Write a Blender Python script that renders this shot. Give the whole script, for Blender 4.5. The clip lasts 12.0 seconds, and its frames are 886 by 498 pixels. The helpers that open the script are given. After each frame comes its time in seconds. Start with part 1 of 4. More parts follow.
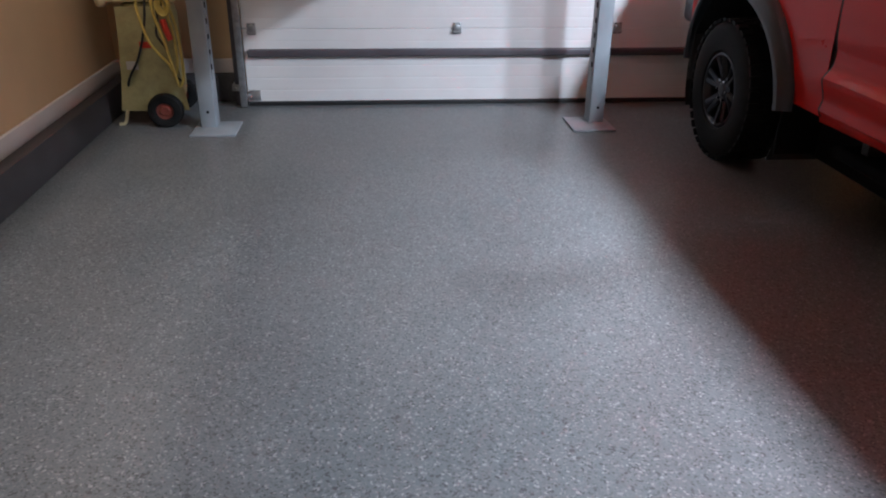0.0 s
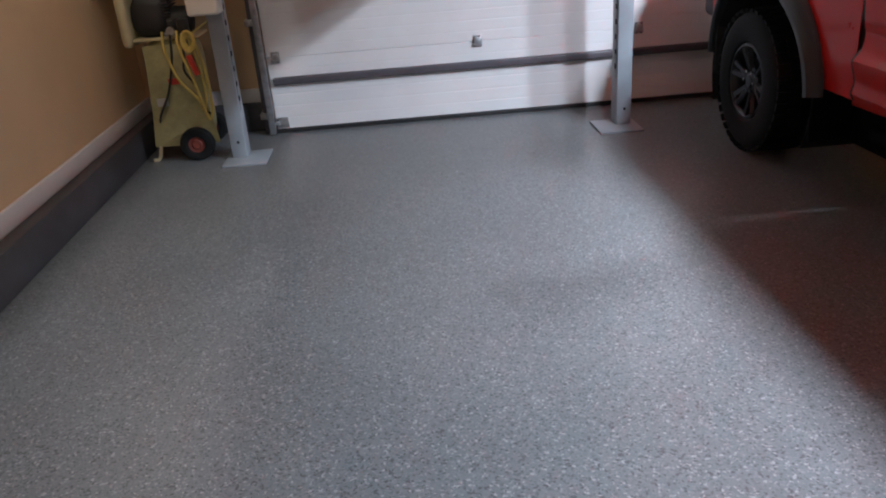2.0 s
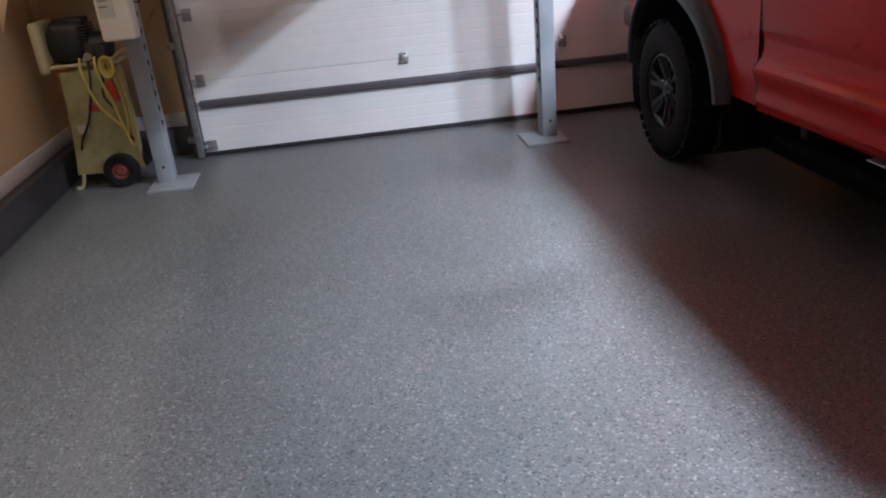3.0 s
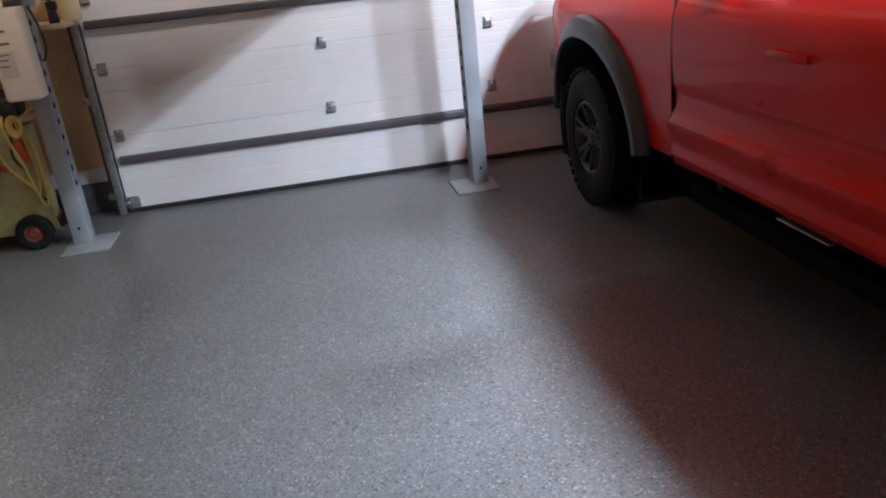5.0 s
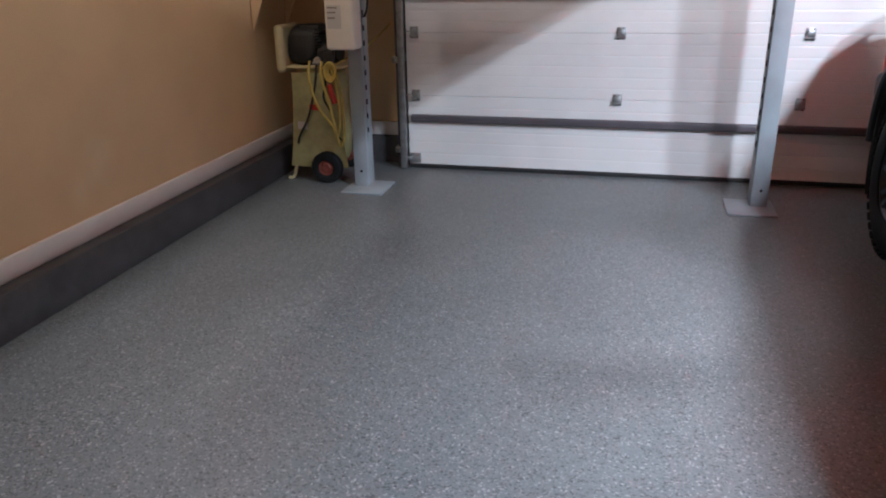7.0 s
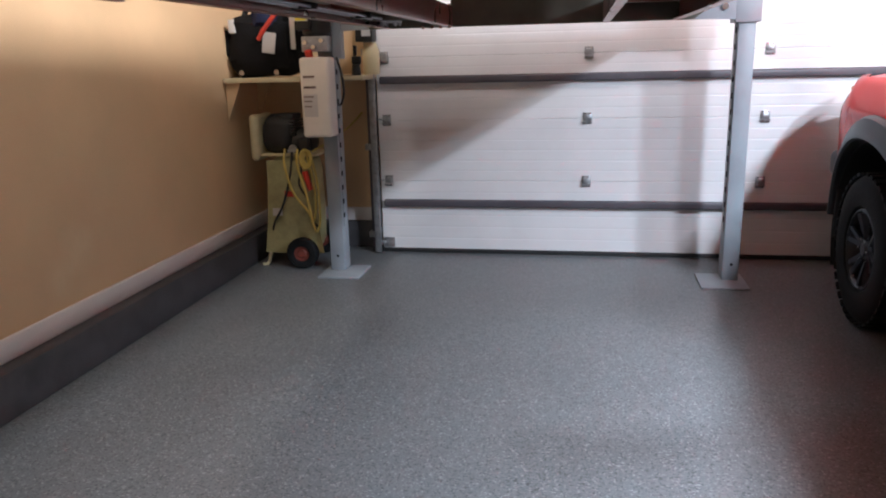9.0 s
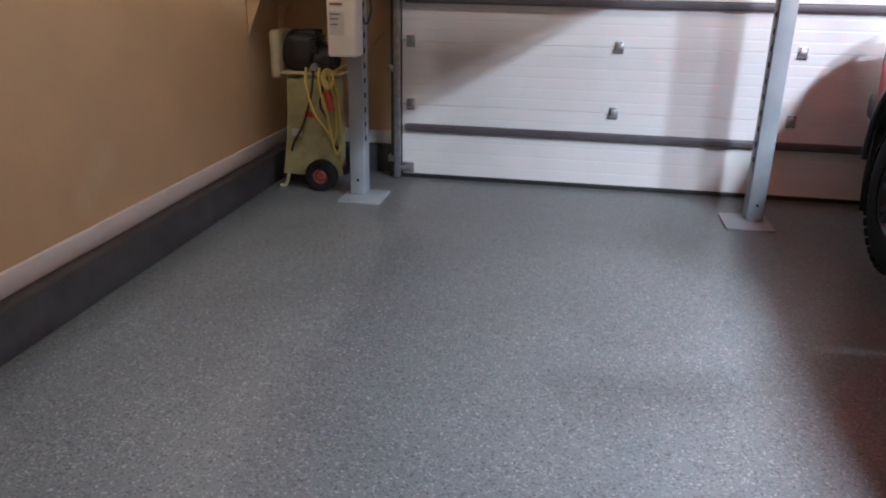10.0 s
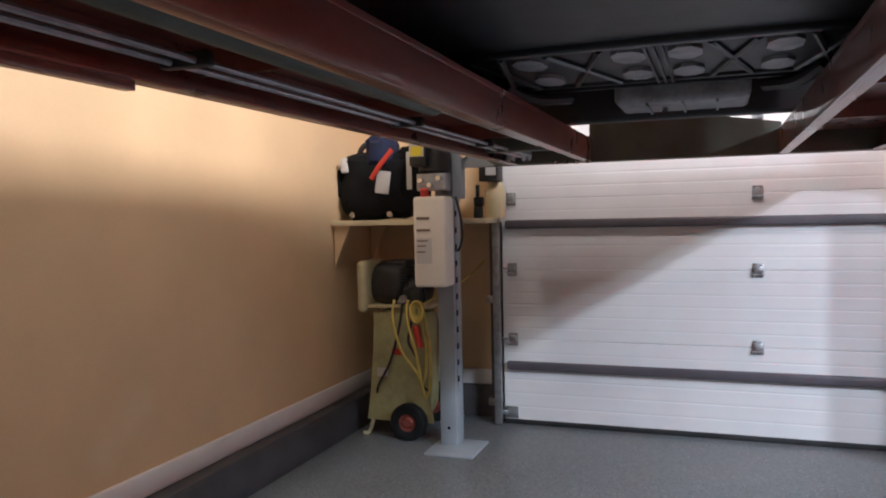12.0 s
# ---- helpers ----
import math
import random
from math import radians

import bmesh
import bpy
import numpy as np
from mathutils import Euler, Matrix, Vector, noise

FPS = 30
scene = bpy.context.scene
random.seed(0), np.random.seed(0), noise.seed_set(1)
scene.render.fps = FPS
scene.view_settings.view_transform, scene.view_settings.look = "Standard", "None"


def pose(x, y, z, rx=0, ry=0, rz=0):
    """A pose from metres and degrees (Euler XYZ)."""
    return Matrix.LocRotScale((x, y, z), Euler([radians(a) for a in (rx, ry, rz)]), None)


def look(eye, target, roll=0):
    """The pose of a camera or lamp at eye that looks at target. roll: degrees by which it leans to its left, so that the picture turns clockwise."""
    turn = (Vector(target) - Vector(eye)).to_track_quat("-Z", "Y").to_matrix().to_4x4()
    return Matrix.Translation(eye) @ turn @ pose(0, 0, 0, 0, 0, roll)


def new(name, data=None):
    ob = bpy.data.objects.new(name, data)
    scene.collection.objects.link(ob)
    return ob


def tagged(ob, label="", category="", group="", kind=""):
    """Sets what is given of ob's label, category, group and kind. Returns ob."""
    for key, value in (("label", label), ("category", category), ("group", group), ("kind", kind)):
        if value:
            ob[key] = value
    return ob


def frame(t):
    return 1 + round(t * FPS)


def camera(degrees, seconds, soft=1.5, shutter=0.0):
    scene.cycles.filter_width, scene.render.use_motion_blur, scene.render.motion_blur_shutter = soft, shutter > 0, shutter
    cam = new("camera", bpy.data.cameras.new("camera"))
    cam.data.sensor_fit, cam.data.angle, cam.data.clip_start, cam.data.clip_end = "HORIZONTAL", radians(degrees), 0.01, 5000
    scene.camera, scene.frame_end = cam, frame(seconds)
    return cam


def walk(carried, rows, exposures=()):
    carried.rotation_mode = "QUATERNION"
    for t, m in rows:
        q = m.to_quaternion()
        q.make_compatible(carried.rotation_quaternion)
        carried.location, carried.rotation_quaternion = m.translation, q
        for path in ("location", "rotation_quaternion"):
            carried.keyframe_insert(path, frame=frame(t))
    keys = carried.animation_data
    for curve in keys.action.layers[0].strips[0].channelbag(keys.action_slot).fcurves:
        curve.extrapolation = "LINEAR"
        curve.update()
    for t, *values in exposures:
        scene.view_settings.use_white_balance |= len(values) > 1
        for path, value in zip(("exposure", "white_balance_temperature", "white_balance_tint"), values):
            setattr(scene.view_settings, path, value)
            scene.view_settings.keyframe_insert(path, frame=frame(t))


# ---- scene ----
cam = camera(60.3, 12.0, soft=2.0)
PATH = [
    (0, (0.438, 1.029, 1.586), (0.601, 2.831, 0.733), 0.7),
    (0.5, (0.486, 1.027, 1.578), (0.633, 2.837, 0.74), -3.0),
    (1, (0.481, 1.029, 1.578), (0.622, 2.842, 0.746), -5.3),
    (1.5, (0.461, 1.033, 1.579), (0.553, 2.856, 0.762), -4.8),
    (2, (0.449, 1.022, 1.58), (0.519, 2.847, 0.764), -4.4),
    (2.5, (0.513, 1.007, 1.575), (0.618, 2.836, 0.771), -4.4),
    (3, (0.632, 1.005, 1.572), (0.815, 2.834, 0.784), -5.4),
    (4.8, (0.902, 1.15, 1.622), (1.154, 2.996, 0.895), -6.8),
    (5, (0.926, 1.159, 1.666), (1.204, 2.999, 0.933), -6.2),
    (5.5, (1.054, 1.223, 1.607), (1.311, 3.07, 0.883), -5.6),
    (6, (1.142, 1.319, 1.488), (1.044, 3.201, 0.818), -0.5),
    (6.5, (1.197, 1.241, 1.555), (0.881, 3.091, 0.865), 0.1),
    (7, (1.211, 1.187, 1.613), (0.75, 3.0, 0.906), -1.0),
    (8.8, (1.076, 1.102, 1.587), (0.675, 2.984, 1.041), -1.4),
    (9, (1.035, 1.12, 1.57), (0.684, 3.028, 1.083), -1.4),
    (9.5, (0.880, 1.150, 1.610), (0.589, 3.046, 1.043), -1.5),
    (10, (0.830, 1.160, 1.620), (0.504, 3.009, 0.931), 1.0),
    (10.5, (0.920, 1.240, 1.600), (0.226, 3.000, 0.951), 0.5),
    (11, (0.980, 1.400, 1.540), (0.156, 3.164, 1.084), -1.8),
    (11.5, (0.984, 1.545, 1.423), (0.12, 3.341, 1.254), -2.4),
    (12, (0.849, 1.987, 1.475), (0.169, 3.866, 1.388), -1.2),
]
walk(cam, [(t, look(eye, target, roll)) for t, eye, target, roll in PATH])

# ---------------- light ----------------
world = bpy.data.worlds.new("world")
world.use_nodes = True
world.node_tree.nodes["Background"].inputs[0].default_value = (0.5, 0.55, 0.6, 1)
world.node_tree.nodes["Background"].inputs[1].default_value = 0.02
scene.world = world


def area_lamp(name, at, target, sx, sy, watts, color):
    data = bpy.data.lights.new(name, "AREA")
    data.shape, data.size, data.size_y, data.energy, data.color = "RECTANGLE", sx, sy, watts, color
    ob = new(name, data)
    ob.matrix_world = look(at, target)
    return ob


SHOP_LAMP = (3.42, 2.9, 2.80)
DOOR_LAMP = (3.6, 4.6, 2.75)
LIFT_LAMP = (0.74, 5.0, 3.54)
# fill light added to brighten the lower left wall, no such source known
WALL_FILL = (-0.45, 4.0, 3.54)
area_lamp("shop_lamp", SHOP_LAMP, (3.42, 2.9, 0), 0.15, 0.9, 290, (0.82, 0.95, 1.13))
area_lamp("door_lamp", DOOR_LAMP, (3.6, 4.6, 0), 0.2, 0.2, 105, (0.82, 0.95, 1.13))
area_lamp("lift_lamp", LIFT_LAMP, (0.74, 5.0, 0), 0.25, 1.4, 180, (0.98, 0.95, 0.98))
area_lamp("wall_fill", WALL_FILL, (-0.45, 4.0, 0), 0.15, 3.2, 15, (1.0, 0.95, 0.9))
scene.view_settings.exposure = 0.29


# ---------------- materials ----------------
def mat(name, color, rough=0.5, metal=0.0, vary=0.12, scale=6.0, fine=120.0, bump=0.05, coat=0.0, dirt=None, spec=0.5):
    m = bpy.data.materials.new(name)
    m.use_nodes = True
    nt = m.node_tree
    nd, ln = nt.nodes, nt.links
    b = nd["Principled BSDF"]
    tc = nd.new("ShaderNodeTexCoord")
    n1, n2 = nd.new("ShaderNodeTexNoise"), nd.new("ShaderNodeTexNoise")
    n1.inputs["Scale"].default_value, n1.inputs["Detail"].default_value = scale, 5
    n2.inputs["Scale"].default_value, n2.inputs["Detail"].default_value = fine, 3
    ln.new(tc.outputs["Object"], n1.inputs["Vector"])
    ln.new(tc.outputs["Object"], n2.inputs["Vector"])
    ramp = nd.new("ShaderNodeValToRGB")
    c = Vector(color)
    d = Vector(dirt) if dirt else c * (1 - 2.2 * vary)
    ramp.color_ramp.elements[0].position, ramp.color_ramp.elements[1].position = 0.3, 0.62
    ramp.color_ramp.elements[0].color = (*d, 1)
    ramp.color_ramp.elements[1].color = (*(c * (1 + 0.3 * vary)), 1)
    ln.new(n1.outputs["Fac"], ramp.inputs["Fac"])
    mix = nd.new("ShaderNodeMix")
    mix.data_type, mix.blend_type = "RGBA", "MULTIPLY"
    mix.inputs["Factor"].default_value = min(1.0, vary * 2)
    ln.new(ramp.outputs["Color"], mix.inputs["A"])
    ln.new(n2.outputs["Fac"], mix.inputs["B"])
    g = nd.new("ShaderNodeMath")
    g.operation, g.inputs[1].default_value = "MULTIPLY_ADD", 0.22
    g.inputs[2].default_value = max(0.02, rough - 0.11)
    ln.new(n1.outputs["Fac"], g.inputs[0])
    ln.new(g.outputs[0], b.inputs["Roughness"])
    ln.new(mix.outputs["Result"], b.inputs["Base Color"])
    b.inputs["Metallic"].default_value = metal
    b.inputs["Specular IOR Level"].default_value = spec
    b.inputs["Coat Weight"].default_value = coat
    b.inputs["Coat Roughness"].default_value = 0.08
    if bump:
        bp = nd.new("ShaderNodeBump")
        bp.inputs["Strength"].default_value, bp.inputs["Distance"].default_value = bump, 0.01
        ln.new(n2.outputs["Fac"], bp.inputs["Height"])
        ln.new(bp.outputs["Normal"], b.inputs["Normal"])
    return m


def flake_floor():
    """Grey epoxy with scattered vinyl chips of three greys under a clear coat."""
    m = bpy.data.materials.new("flake_epoxy")
    m.use_nodes = True
    nd, ln = m.node_tree.nodes, m.node_tree.links
    b = nd["Principled BSDF"]
    tc = nd.new("ShaderNodeTexCoord")
    warp = nd.new("ShaderNodeTexNoise")
    warp.inputs["Scale"].default_value = 70
    ln.new(tc.outputs["Object"], warp.inputs["Vector"])
    add = nd.new("ShaderNodeMix")
    add.data_type, add.blend_type = "RGBA", "ADD"
    add.inputs["Factor"].default_value = 0.012
    ln.new(tc.outputs["Object"], add.inputs["A"])
    ln.new(warp.outputs["Color"], add.inputs["B"])
    v = nd.new("ShaderNodeTexVoronoi")
    v.inputs["Scale"].default_value = 135
    ln.new(add.outputs["Result"], v.inputs["Vector"])
    sep = nd.new("ShaderNodeSeparateColor")
    ln.new(v.outputs["Color"], sep.inputs[0])
    r = nd.new("ShaderNodeValToRGB")
    r.color_ramp.interpolation = "CONSTANT"
    e = r.color_ramp.elements
    e[0].position, e[0].color = 0.0, (0.073, 0.075, 0.080, 1)
    e[1].position, e[1].color = 0.08, (0.097, 0.103, 0.108, 1)
    for p, col in ((0.16, (0.134, 0.142, 0.149, 1)), (0.45, (0.148, 0.158, 0.163, 1)), (0.75, (0.167, 0.175, 0.181, 1)), (0.91, (0.228, 0.232, 0.235, 1)), (0.965, (0.291, 0.292, 0.294, 1))):
        k = e.new(p)
        k.color = col
    ln.new(sep.outputs[0], r.inputs["Fac"])
    n = nd.new("ShaderNodeTexNoise")
    n.inputs["Scale"].default_value, n.inputs["Detail"].default_value = 1.6, 6
    ln.new(tc.outputs["Object"], n.inputs["Vector"])
    mr = nd.new("ShaderNodeMapRange")
    mr.inputs["From Min"].default_value, mr.inputs["From Max"].default_value = 0.3, 0.7
    mr.inputs["To Min"].default_value, mr.inputs["To Max"].default_value = 0.86, 1.0
    ln.new(n.outputs["Fac"], mr.inputs["Value"])
    mul = nd.new("ShaderNodeMix")
    mul.data_type, mul.blend_type = "RGBA", "MULTIPLY"
    mul.inputs["Factor"].default_value = 1.0
    ln.new(r.outputs["Color"], mul.inputs["A"])
    ln.new(mr.outputs["Result"], mul.inputs["B"])
    ln.new(mul.outputs["Result"], b.inputs["Base Color"])
    mr2 = nd.new("ShaderNodeMapRange")
    mr2.inputs["To Min"].default_value, mr2.inputs["To Max"].default_value = 0.27, 0.36
    ln.new(n.outputs["Fac"], mr2.inputs["Value"])
    ln.new(mr2.outputs["Result"], b.inputs["Roughness"])
    b.inputs["Specular IOR Level"].default_value = 0.42
    bp = nd.new("ShaderNodeBump")
    bp.inputs["Strength"].default_value, bp.inputs["Distance"].default_value = 0.09, 0.003
    ln.new(sep.outputs[1], bp.inputs["Height"])
    ln.new(bp.outputs["Normal"], b.inputs["Normal"])
    return m


M_FLOOR = flake_floor()
M_WALL = mat("beige_paint", (0.74, 0.52, 0.31), 0.5, vary=0.06, scale=1.3, fine=160, bump=0.10)


def add_smear(m, at, radius, color):
    """A faint lighter rub mark on a painted surface, broken up by noise."""
    nd, ln = m.node_tree.nodes, m.node_tree.links
    tc = nd.new("ShaderNodeTexCoord")
    dist = nd.new("ShaderNodeVectorMath")
    dist.operation = "DISTANCE"
    dist.inputs[1].default_value = at
    ln.new(tc.outputs["Object"], dist.inputs[0])
    mr = nd.new("ShaderNodeMapRange")
    mr.inputs["From Min"].default_value, mr.inputs["From Max"].default_value = radius, radius * 0.2
    mr.inputs["To Max"].default_value = 0.55
    ln.new(dist.outputs["Value"], mr.inputs["Value"])
    n = nd.new("ShaderNodeTexNoise")
    n.inputs["Scale"].default_value, n.inputs["Detail"].default_value = 9, 4
    ln.new(tc.outputs["Object"], n.inputs["Vector"])
    mul = nd.new("ShaderNodeMath")
    mul.operation = "MULTIPLY"
    ln.new(mr.outputs["Result"], mul.inputs[0])
    ln.new(n.outputs["Fac"], mul.inputs[1])
    b = nd["Principled BSDF"]
    old = b.inputs["Base Color"].links[0].from_socket
    mix = nd.new("ShaderNodeMix")
    mix.data_type = "RGBA"
    ln.new(mul.outputs[0], mix.inputs["Factor"])
    ln.new(old, mix.inputs["A"])
    mix.inputs["B"].default_value = (*color, 1)
    ln.new(mix.outputs["Result"], b.inputs["Base Color"])


add_smear(M_WALL, (-1.62, 4.70, 0.62), 0.17, (0.80, 0.70, 0.48))
add_smear(M_WALL, (-1.62, 4.52, 0.50), 0.13, (0.80, 0.70, 0.48))
M_CEIL = mat("ceiling_paint", (0.74, 0.72, 0.68), 0.7, vary=0.03, scale=1.2, bump=0.08)
M_CURB = mat("charcoal_curb", (0.085, 0.078, 0.085), 0.55, vary=0.2, scale=7, fine=220, bump=0.12)
M_TRIM = mat("white_trim", (0.78, 0.74, 0.74), 0.45, vary=0.03, scale=3, bump=0.02)
M_DOOR = mat("door_white", (0.76, 0.755, 0.765), 0.38, vary=0.03, scale=2.5, fine=260, bump=0.06)
M_SEAL = mat("black_rubber", (0.03, 0.03, 0.032), 0.7, vary=0.2, scale=15)
M_STRUT = mat("strut_grey", (0.10, 0.09, 0.105), 0.42, vary=0.08, scale=6)
M_GALV = mat("galvanised_steel", (0.50, 0.51, 0.53), 0.42, 0.85, vary=0.14, scale=22, fine=160, bump=0.05)
M_POST = mat("post_grey_blue", (0.30, 0.335, 0.37), 0.42, vary=0.06, scale=5, fine=200, bump=0.03)
M_BLACK = mat("black_plastic", (0.022, 0.022, 0.024), 0.5, vary=0.2, scale=9)
# dull near-black: shade in holes and beneath the truck put into the colour
M_SHADE = mat("shade_black", (0.010, 0.010, 0.011), 0.95, vary=0.1, spec=0.05)
M_MAROON = mat("oxide_red_steel", (0.30, 0.085, 0.06), 0.30, vary=0.16, scale=4.5, fine=90, bump=0.04, coat=0.3)
M_RED = mat("truck_red_paint", (0.50, 0.012, 0.008), 0.30, 0.0, vary=0.02, scale=2, fine=300, bump=0.0, coat=0.16, spec=0.14)
M_FLARE = mat("grey_moulded_plastic", (0.026, 0.030, 0.037), 0.36, vary=0.07, scale=8, fine=260, bump=0.06)
M_TYRE = mat("tyre_rubber", (0.012, 0.012, 0.013), 0.8, vary=0.22, scale=18, fine=150, bump=0.2, spec=0.25)
M_RIM = mat("dark_alloy", (0.06, 0.06, 0.068), 0.38, 0.8, vary=0.08, scale=20)
M_NUT = mat("bright_chrome", (0.65, 0.65, 0.67), 0.18, 1.0, vary=0.04)
M_CREAM = mat("cream_green_enamel", (0.45, 0.42, 0.215), 0.45, vary=0.13, scale=8, fine=60, bump=0.05)
M_GUARD = mat("cream_guard", (0.66, 0.58, 0.36), 0.5, vary=0.08, scale=6)
M_HOSE = mat("yellow_hose", (0.66, 0.52, 0.14), 0.4, vary=0.1, scale=14)
M_HUBRED = mat("faded_red_hub", (0.22, 0.05, 0.035), 0.5, vary=0.15, scale=22)
M_REDP = mat("red_plastic", (0.58, 0.05, 0.03), 0.4, vary=0.08)
M_TANK = mat("white_plastic_tank", (0.76, 0.72, 0.66), 0.38, vary=0.05, scale=5, bump=0.02)
M_LABEL = mat("label_white", (0.55, 0.54, 0.53), 0.6, vary=0.04)
M_INK = mat("label_ink", (0.2, 0.14, 0.12), 0.7, vary=0.1)
M_YEL = mat("yellow_label", (0.75, 0.62, 0.05), 0.5, vary=0.05)
M_SHELF = mat("painted_shelf_board", (0.70, 0.62, 0.42), 0.5, vary=0.06, scale=6)
M_BLUE = mat("blue_cloth", (0.006, 0.013, 0.055), 0.85, vary=0.2, scale=12)
M_CLOTH = mat("black_cloth", (0.008, 0.008, 0.010), 0.9, vary=0.3, scale=14, bump=0.35, spec=0.25)
M_UNDER = mat("underbody_plastic", (0.05, 0.05, 0.056), 0.48, vary=0.2, scale=6, fine=60)
M_ALU = mat("cast_aluminium", (0.50, 0.50, 0.52), 0.5, 0.25, vary=0.2, scale=9, fine=50, bump=0.15)
M_OLIVE = mat("dull_grey_steel", (0.135, 0.128, 0.10), 0.55, vary=0.14, scale=5)
M_CARPAINT = mat("dark_car_paint", (0.03, 0.032, 0.038), 0.3, 0.2, vary=0.05, coat=0.8, bump=0)
M_AMBER = mat("amber_lens", (0.85, 0.3, 0.04), 0.2, vary=0.05, bump=0)


def glass(name, color, rough):
    m = bpy.data.materials.new(name)
    m.use_nodes = True
    b = m.node_tree.nodes["Principled BSDF"]
    b.inputs["Base Color"].default_value = (*color, 1)
    b.inputs["Roughness"].default_value = rough
    b.inputs["Transmission Weight"].default_value = 1.0
    b.inputs["IOR"].default_value = 1.1
    return m


M_GLASS = glass("tinted_glass", (0.5, 0.55, 0.55), 0.02)


def glow(name, color, strength):
    m = bpy.data.materials.new(name)
    m.use_nodes = True
    b = m.node_tree.nodes["Principled BSDF"]
    b.inputs["Base Color"].default_value = (0.9, 0.9, 0.9, 1)
    b.inputs["Emission Color"].default_value = (*color, 1)
    b.inputs["Emission Strength"].default_value = strength
    return m


M_GLOWC = glow("lit_diffuser_cool", (0.93, 0.96, 1.0), 3.0)
M_GLOWW = glow("lit_diffuser_warm", (1.0, 0.92, 0.8), 3.0)


# ---------------- building helpers ----------------
ORIGIN = {}


def thing(name, at, label, category, group="", kind=""):
    ob = new(name)
    ob.empty_display_size = 0.1
    ob.location = at
    ORIGIN[name_of(ob)] = Vector(at)
    return tagged(ob, label, category, group, kind)


def name_of(ob):
    return ob.name


def part(name, bm, material, parent=None, label="", smooth=True):
    me = bpy.data.meshes.new(name)
    o = ORIGIN.get(parent.name, Vector((0, 0, 0))) if parent else Vector((0, 0, 0))
    bmesh.ops.recalc_face_normals(bm, faces=bm.faces[:])
    bmesh.ops.translate(bm, verts=bm.verts[:], vec=-o)
    if smooth:
        for f in bm.faces:
            f.smooth = True
        for e in bm.edges:
            if len(e.link_faces) == 2 and e.calc_face_angle(0) > 0.6:
                e.smooth = False
    bm.to_mesh(me)
    bm.free()
    me.materials.append(material)
    ob = new(name, me)
    if parent:
        ob.parent = parent
        ORIGIN[ob.name] = o
    if label:
        ob["label"] = label
    return ob


def single(name, bm, material, label, category, group="", kind=""):
    """A thing that is one mesh."""
    return tagged(part(name, bm, material), label, category, group, kind)


def box(x0, x1, y0, y1, z0, z1, bevel=0.0, seg=2, bm=None, rot=None):
    """A box, bevelled; rot: a matrix about its centre."""
    b = bm or bmesh.new()
    r = bmesh.ops.create_cube(b, size=1.0)
    vs = r["verts"]
    bmesh.ops.scale(b, verts=vs, vec=(abs(x1 - x0), abs(y1 - y0), abs(z1 - z0)))
    if bevel:
        es = list({e for v in vs for e in v.link_edges})
        r = bmesh.ops.bevel(b, geom=es, offset=bevel, segments=seg, affect="EDGES", profile=0.5)
        vs = list({v for f in r["faces"] for v in f.verts})
    c = Matrix.Translation(((x0 + x1) / 2, (y0 + y1) / 2, (z0 + z1) / 2))
    bmesh.ops.transform(b, verts=vs, matrix=c @ (rot.to_4x4() if rot else Matrix()))
    return b


def cyl(p0, p1, r0, r1=None, seg=20, bevel=0.0, bm=None):
    b = bm or bmesh.new()
    p0, p1 = Vector(p0), Vector(p1)
    d = p1 - p0
    m = Matrix.Translation((p0 + p1) / 2) @ d.to_track_quat("Z", "Y").to_matrix().to_4x4()
    r = bmesh.ops.create_cone(b, cap_ends=True, segments=seg, radius1=r0, radius2=r0 if r1 is None else r1, depth=d.length)
    vs = r["verts"]
    if bevel:
        es = [e for e in {e for v in vs for e in v.link_edges} if any(len(f.verts) > 4 for f in e.link_faces)]
        r = bmesh.ops.bevel(b, geom=es, offset=bevel, segments=2, affect="EDGES", profile=0.5)
        vs = list({v for f in r["faces"] for v in f.verts} | {v for v in vs if v.is_valid})
    bmesh.ops.transform(b, verts=vs, matrix=m)
    return b


def grid(nu, nv, fn, bm=None, close_u=False, thick=0.0):
    """A sheet of nu by nv points fn(u, v), u and v from 0 to 1; thick: a solid of that depth."""
    b = bm or bmesh.new()
    rows = [[b.verts.new(fn(i / (nu - 1) if not close_u else i / nu, j / (nv - 1))) for j in range(nv)] for i in range(nu)]
    fs = []
    for i in range(nu if close_u else nu - 1):
        for j in range(nv - 1):
            k = (i + 1) % nu
            fs.append(b.faces.new((rows[i][j], rows[k][j], rows[k][j + 1], rows[i][j + 1])))
    if thick:
        bmesh.ops.recalc_face_normals(b, faces=fs)
        bmesh.ops.solidify(b, geom=fs, thickness=thick)
    return b


def lathe(profile, at, axis="x", seg=40, bm=None):
    """Turns (radius, along) pairs about an axis through at."""
    b = bm or bmesh.new()
    at = Vector(at)
    rings = []
    for i in range(seg):
        a = 2 * math.pi * i / seg
        c, s = math.cos(a), math.sin(a)
        ring = []
        for r, h in profile:
            v = {"x": (h, r * c, r * s), "y": (r * c, h, r * s), "z": (r * c, r * s, h)}[axis]
            ring.append(b.verts.new(at + Vector(v)))
        rings.append(ring)
    for i in range(seg):
        n = rings[(i + 1) % seg]
        for j in range(len(profile) - 1):
            b.faces.new((rings[i][j], n[j], n[j + 1], rings[i][j + 1]))
    bmesh.ops.remove_doubles(b, verts=b.verts[:], dist=1e-5)
    return b


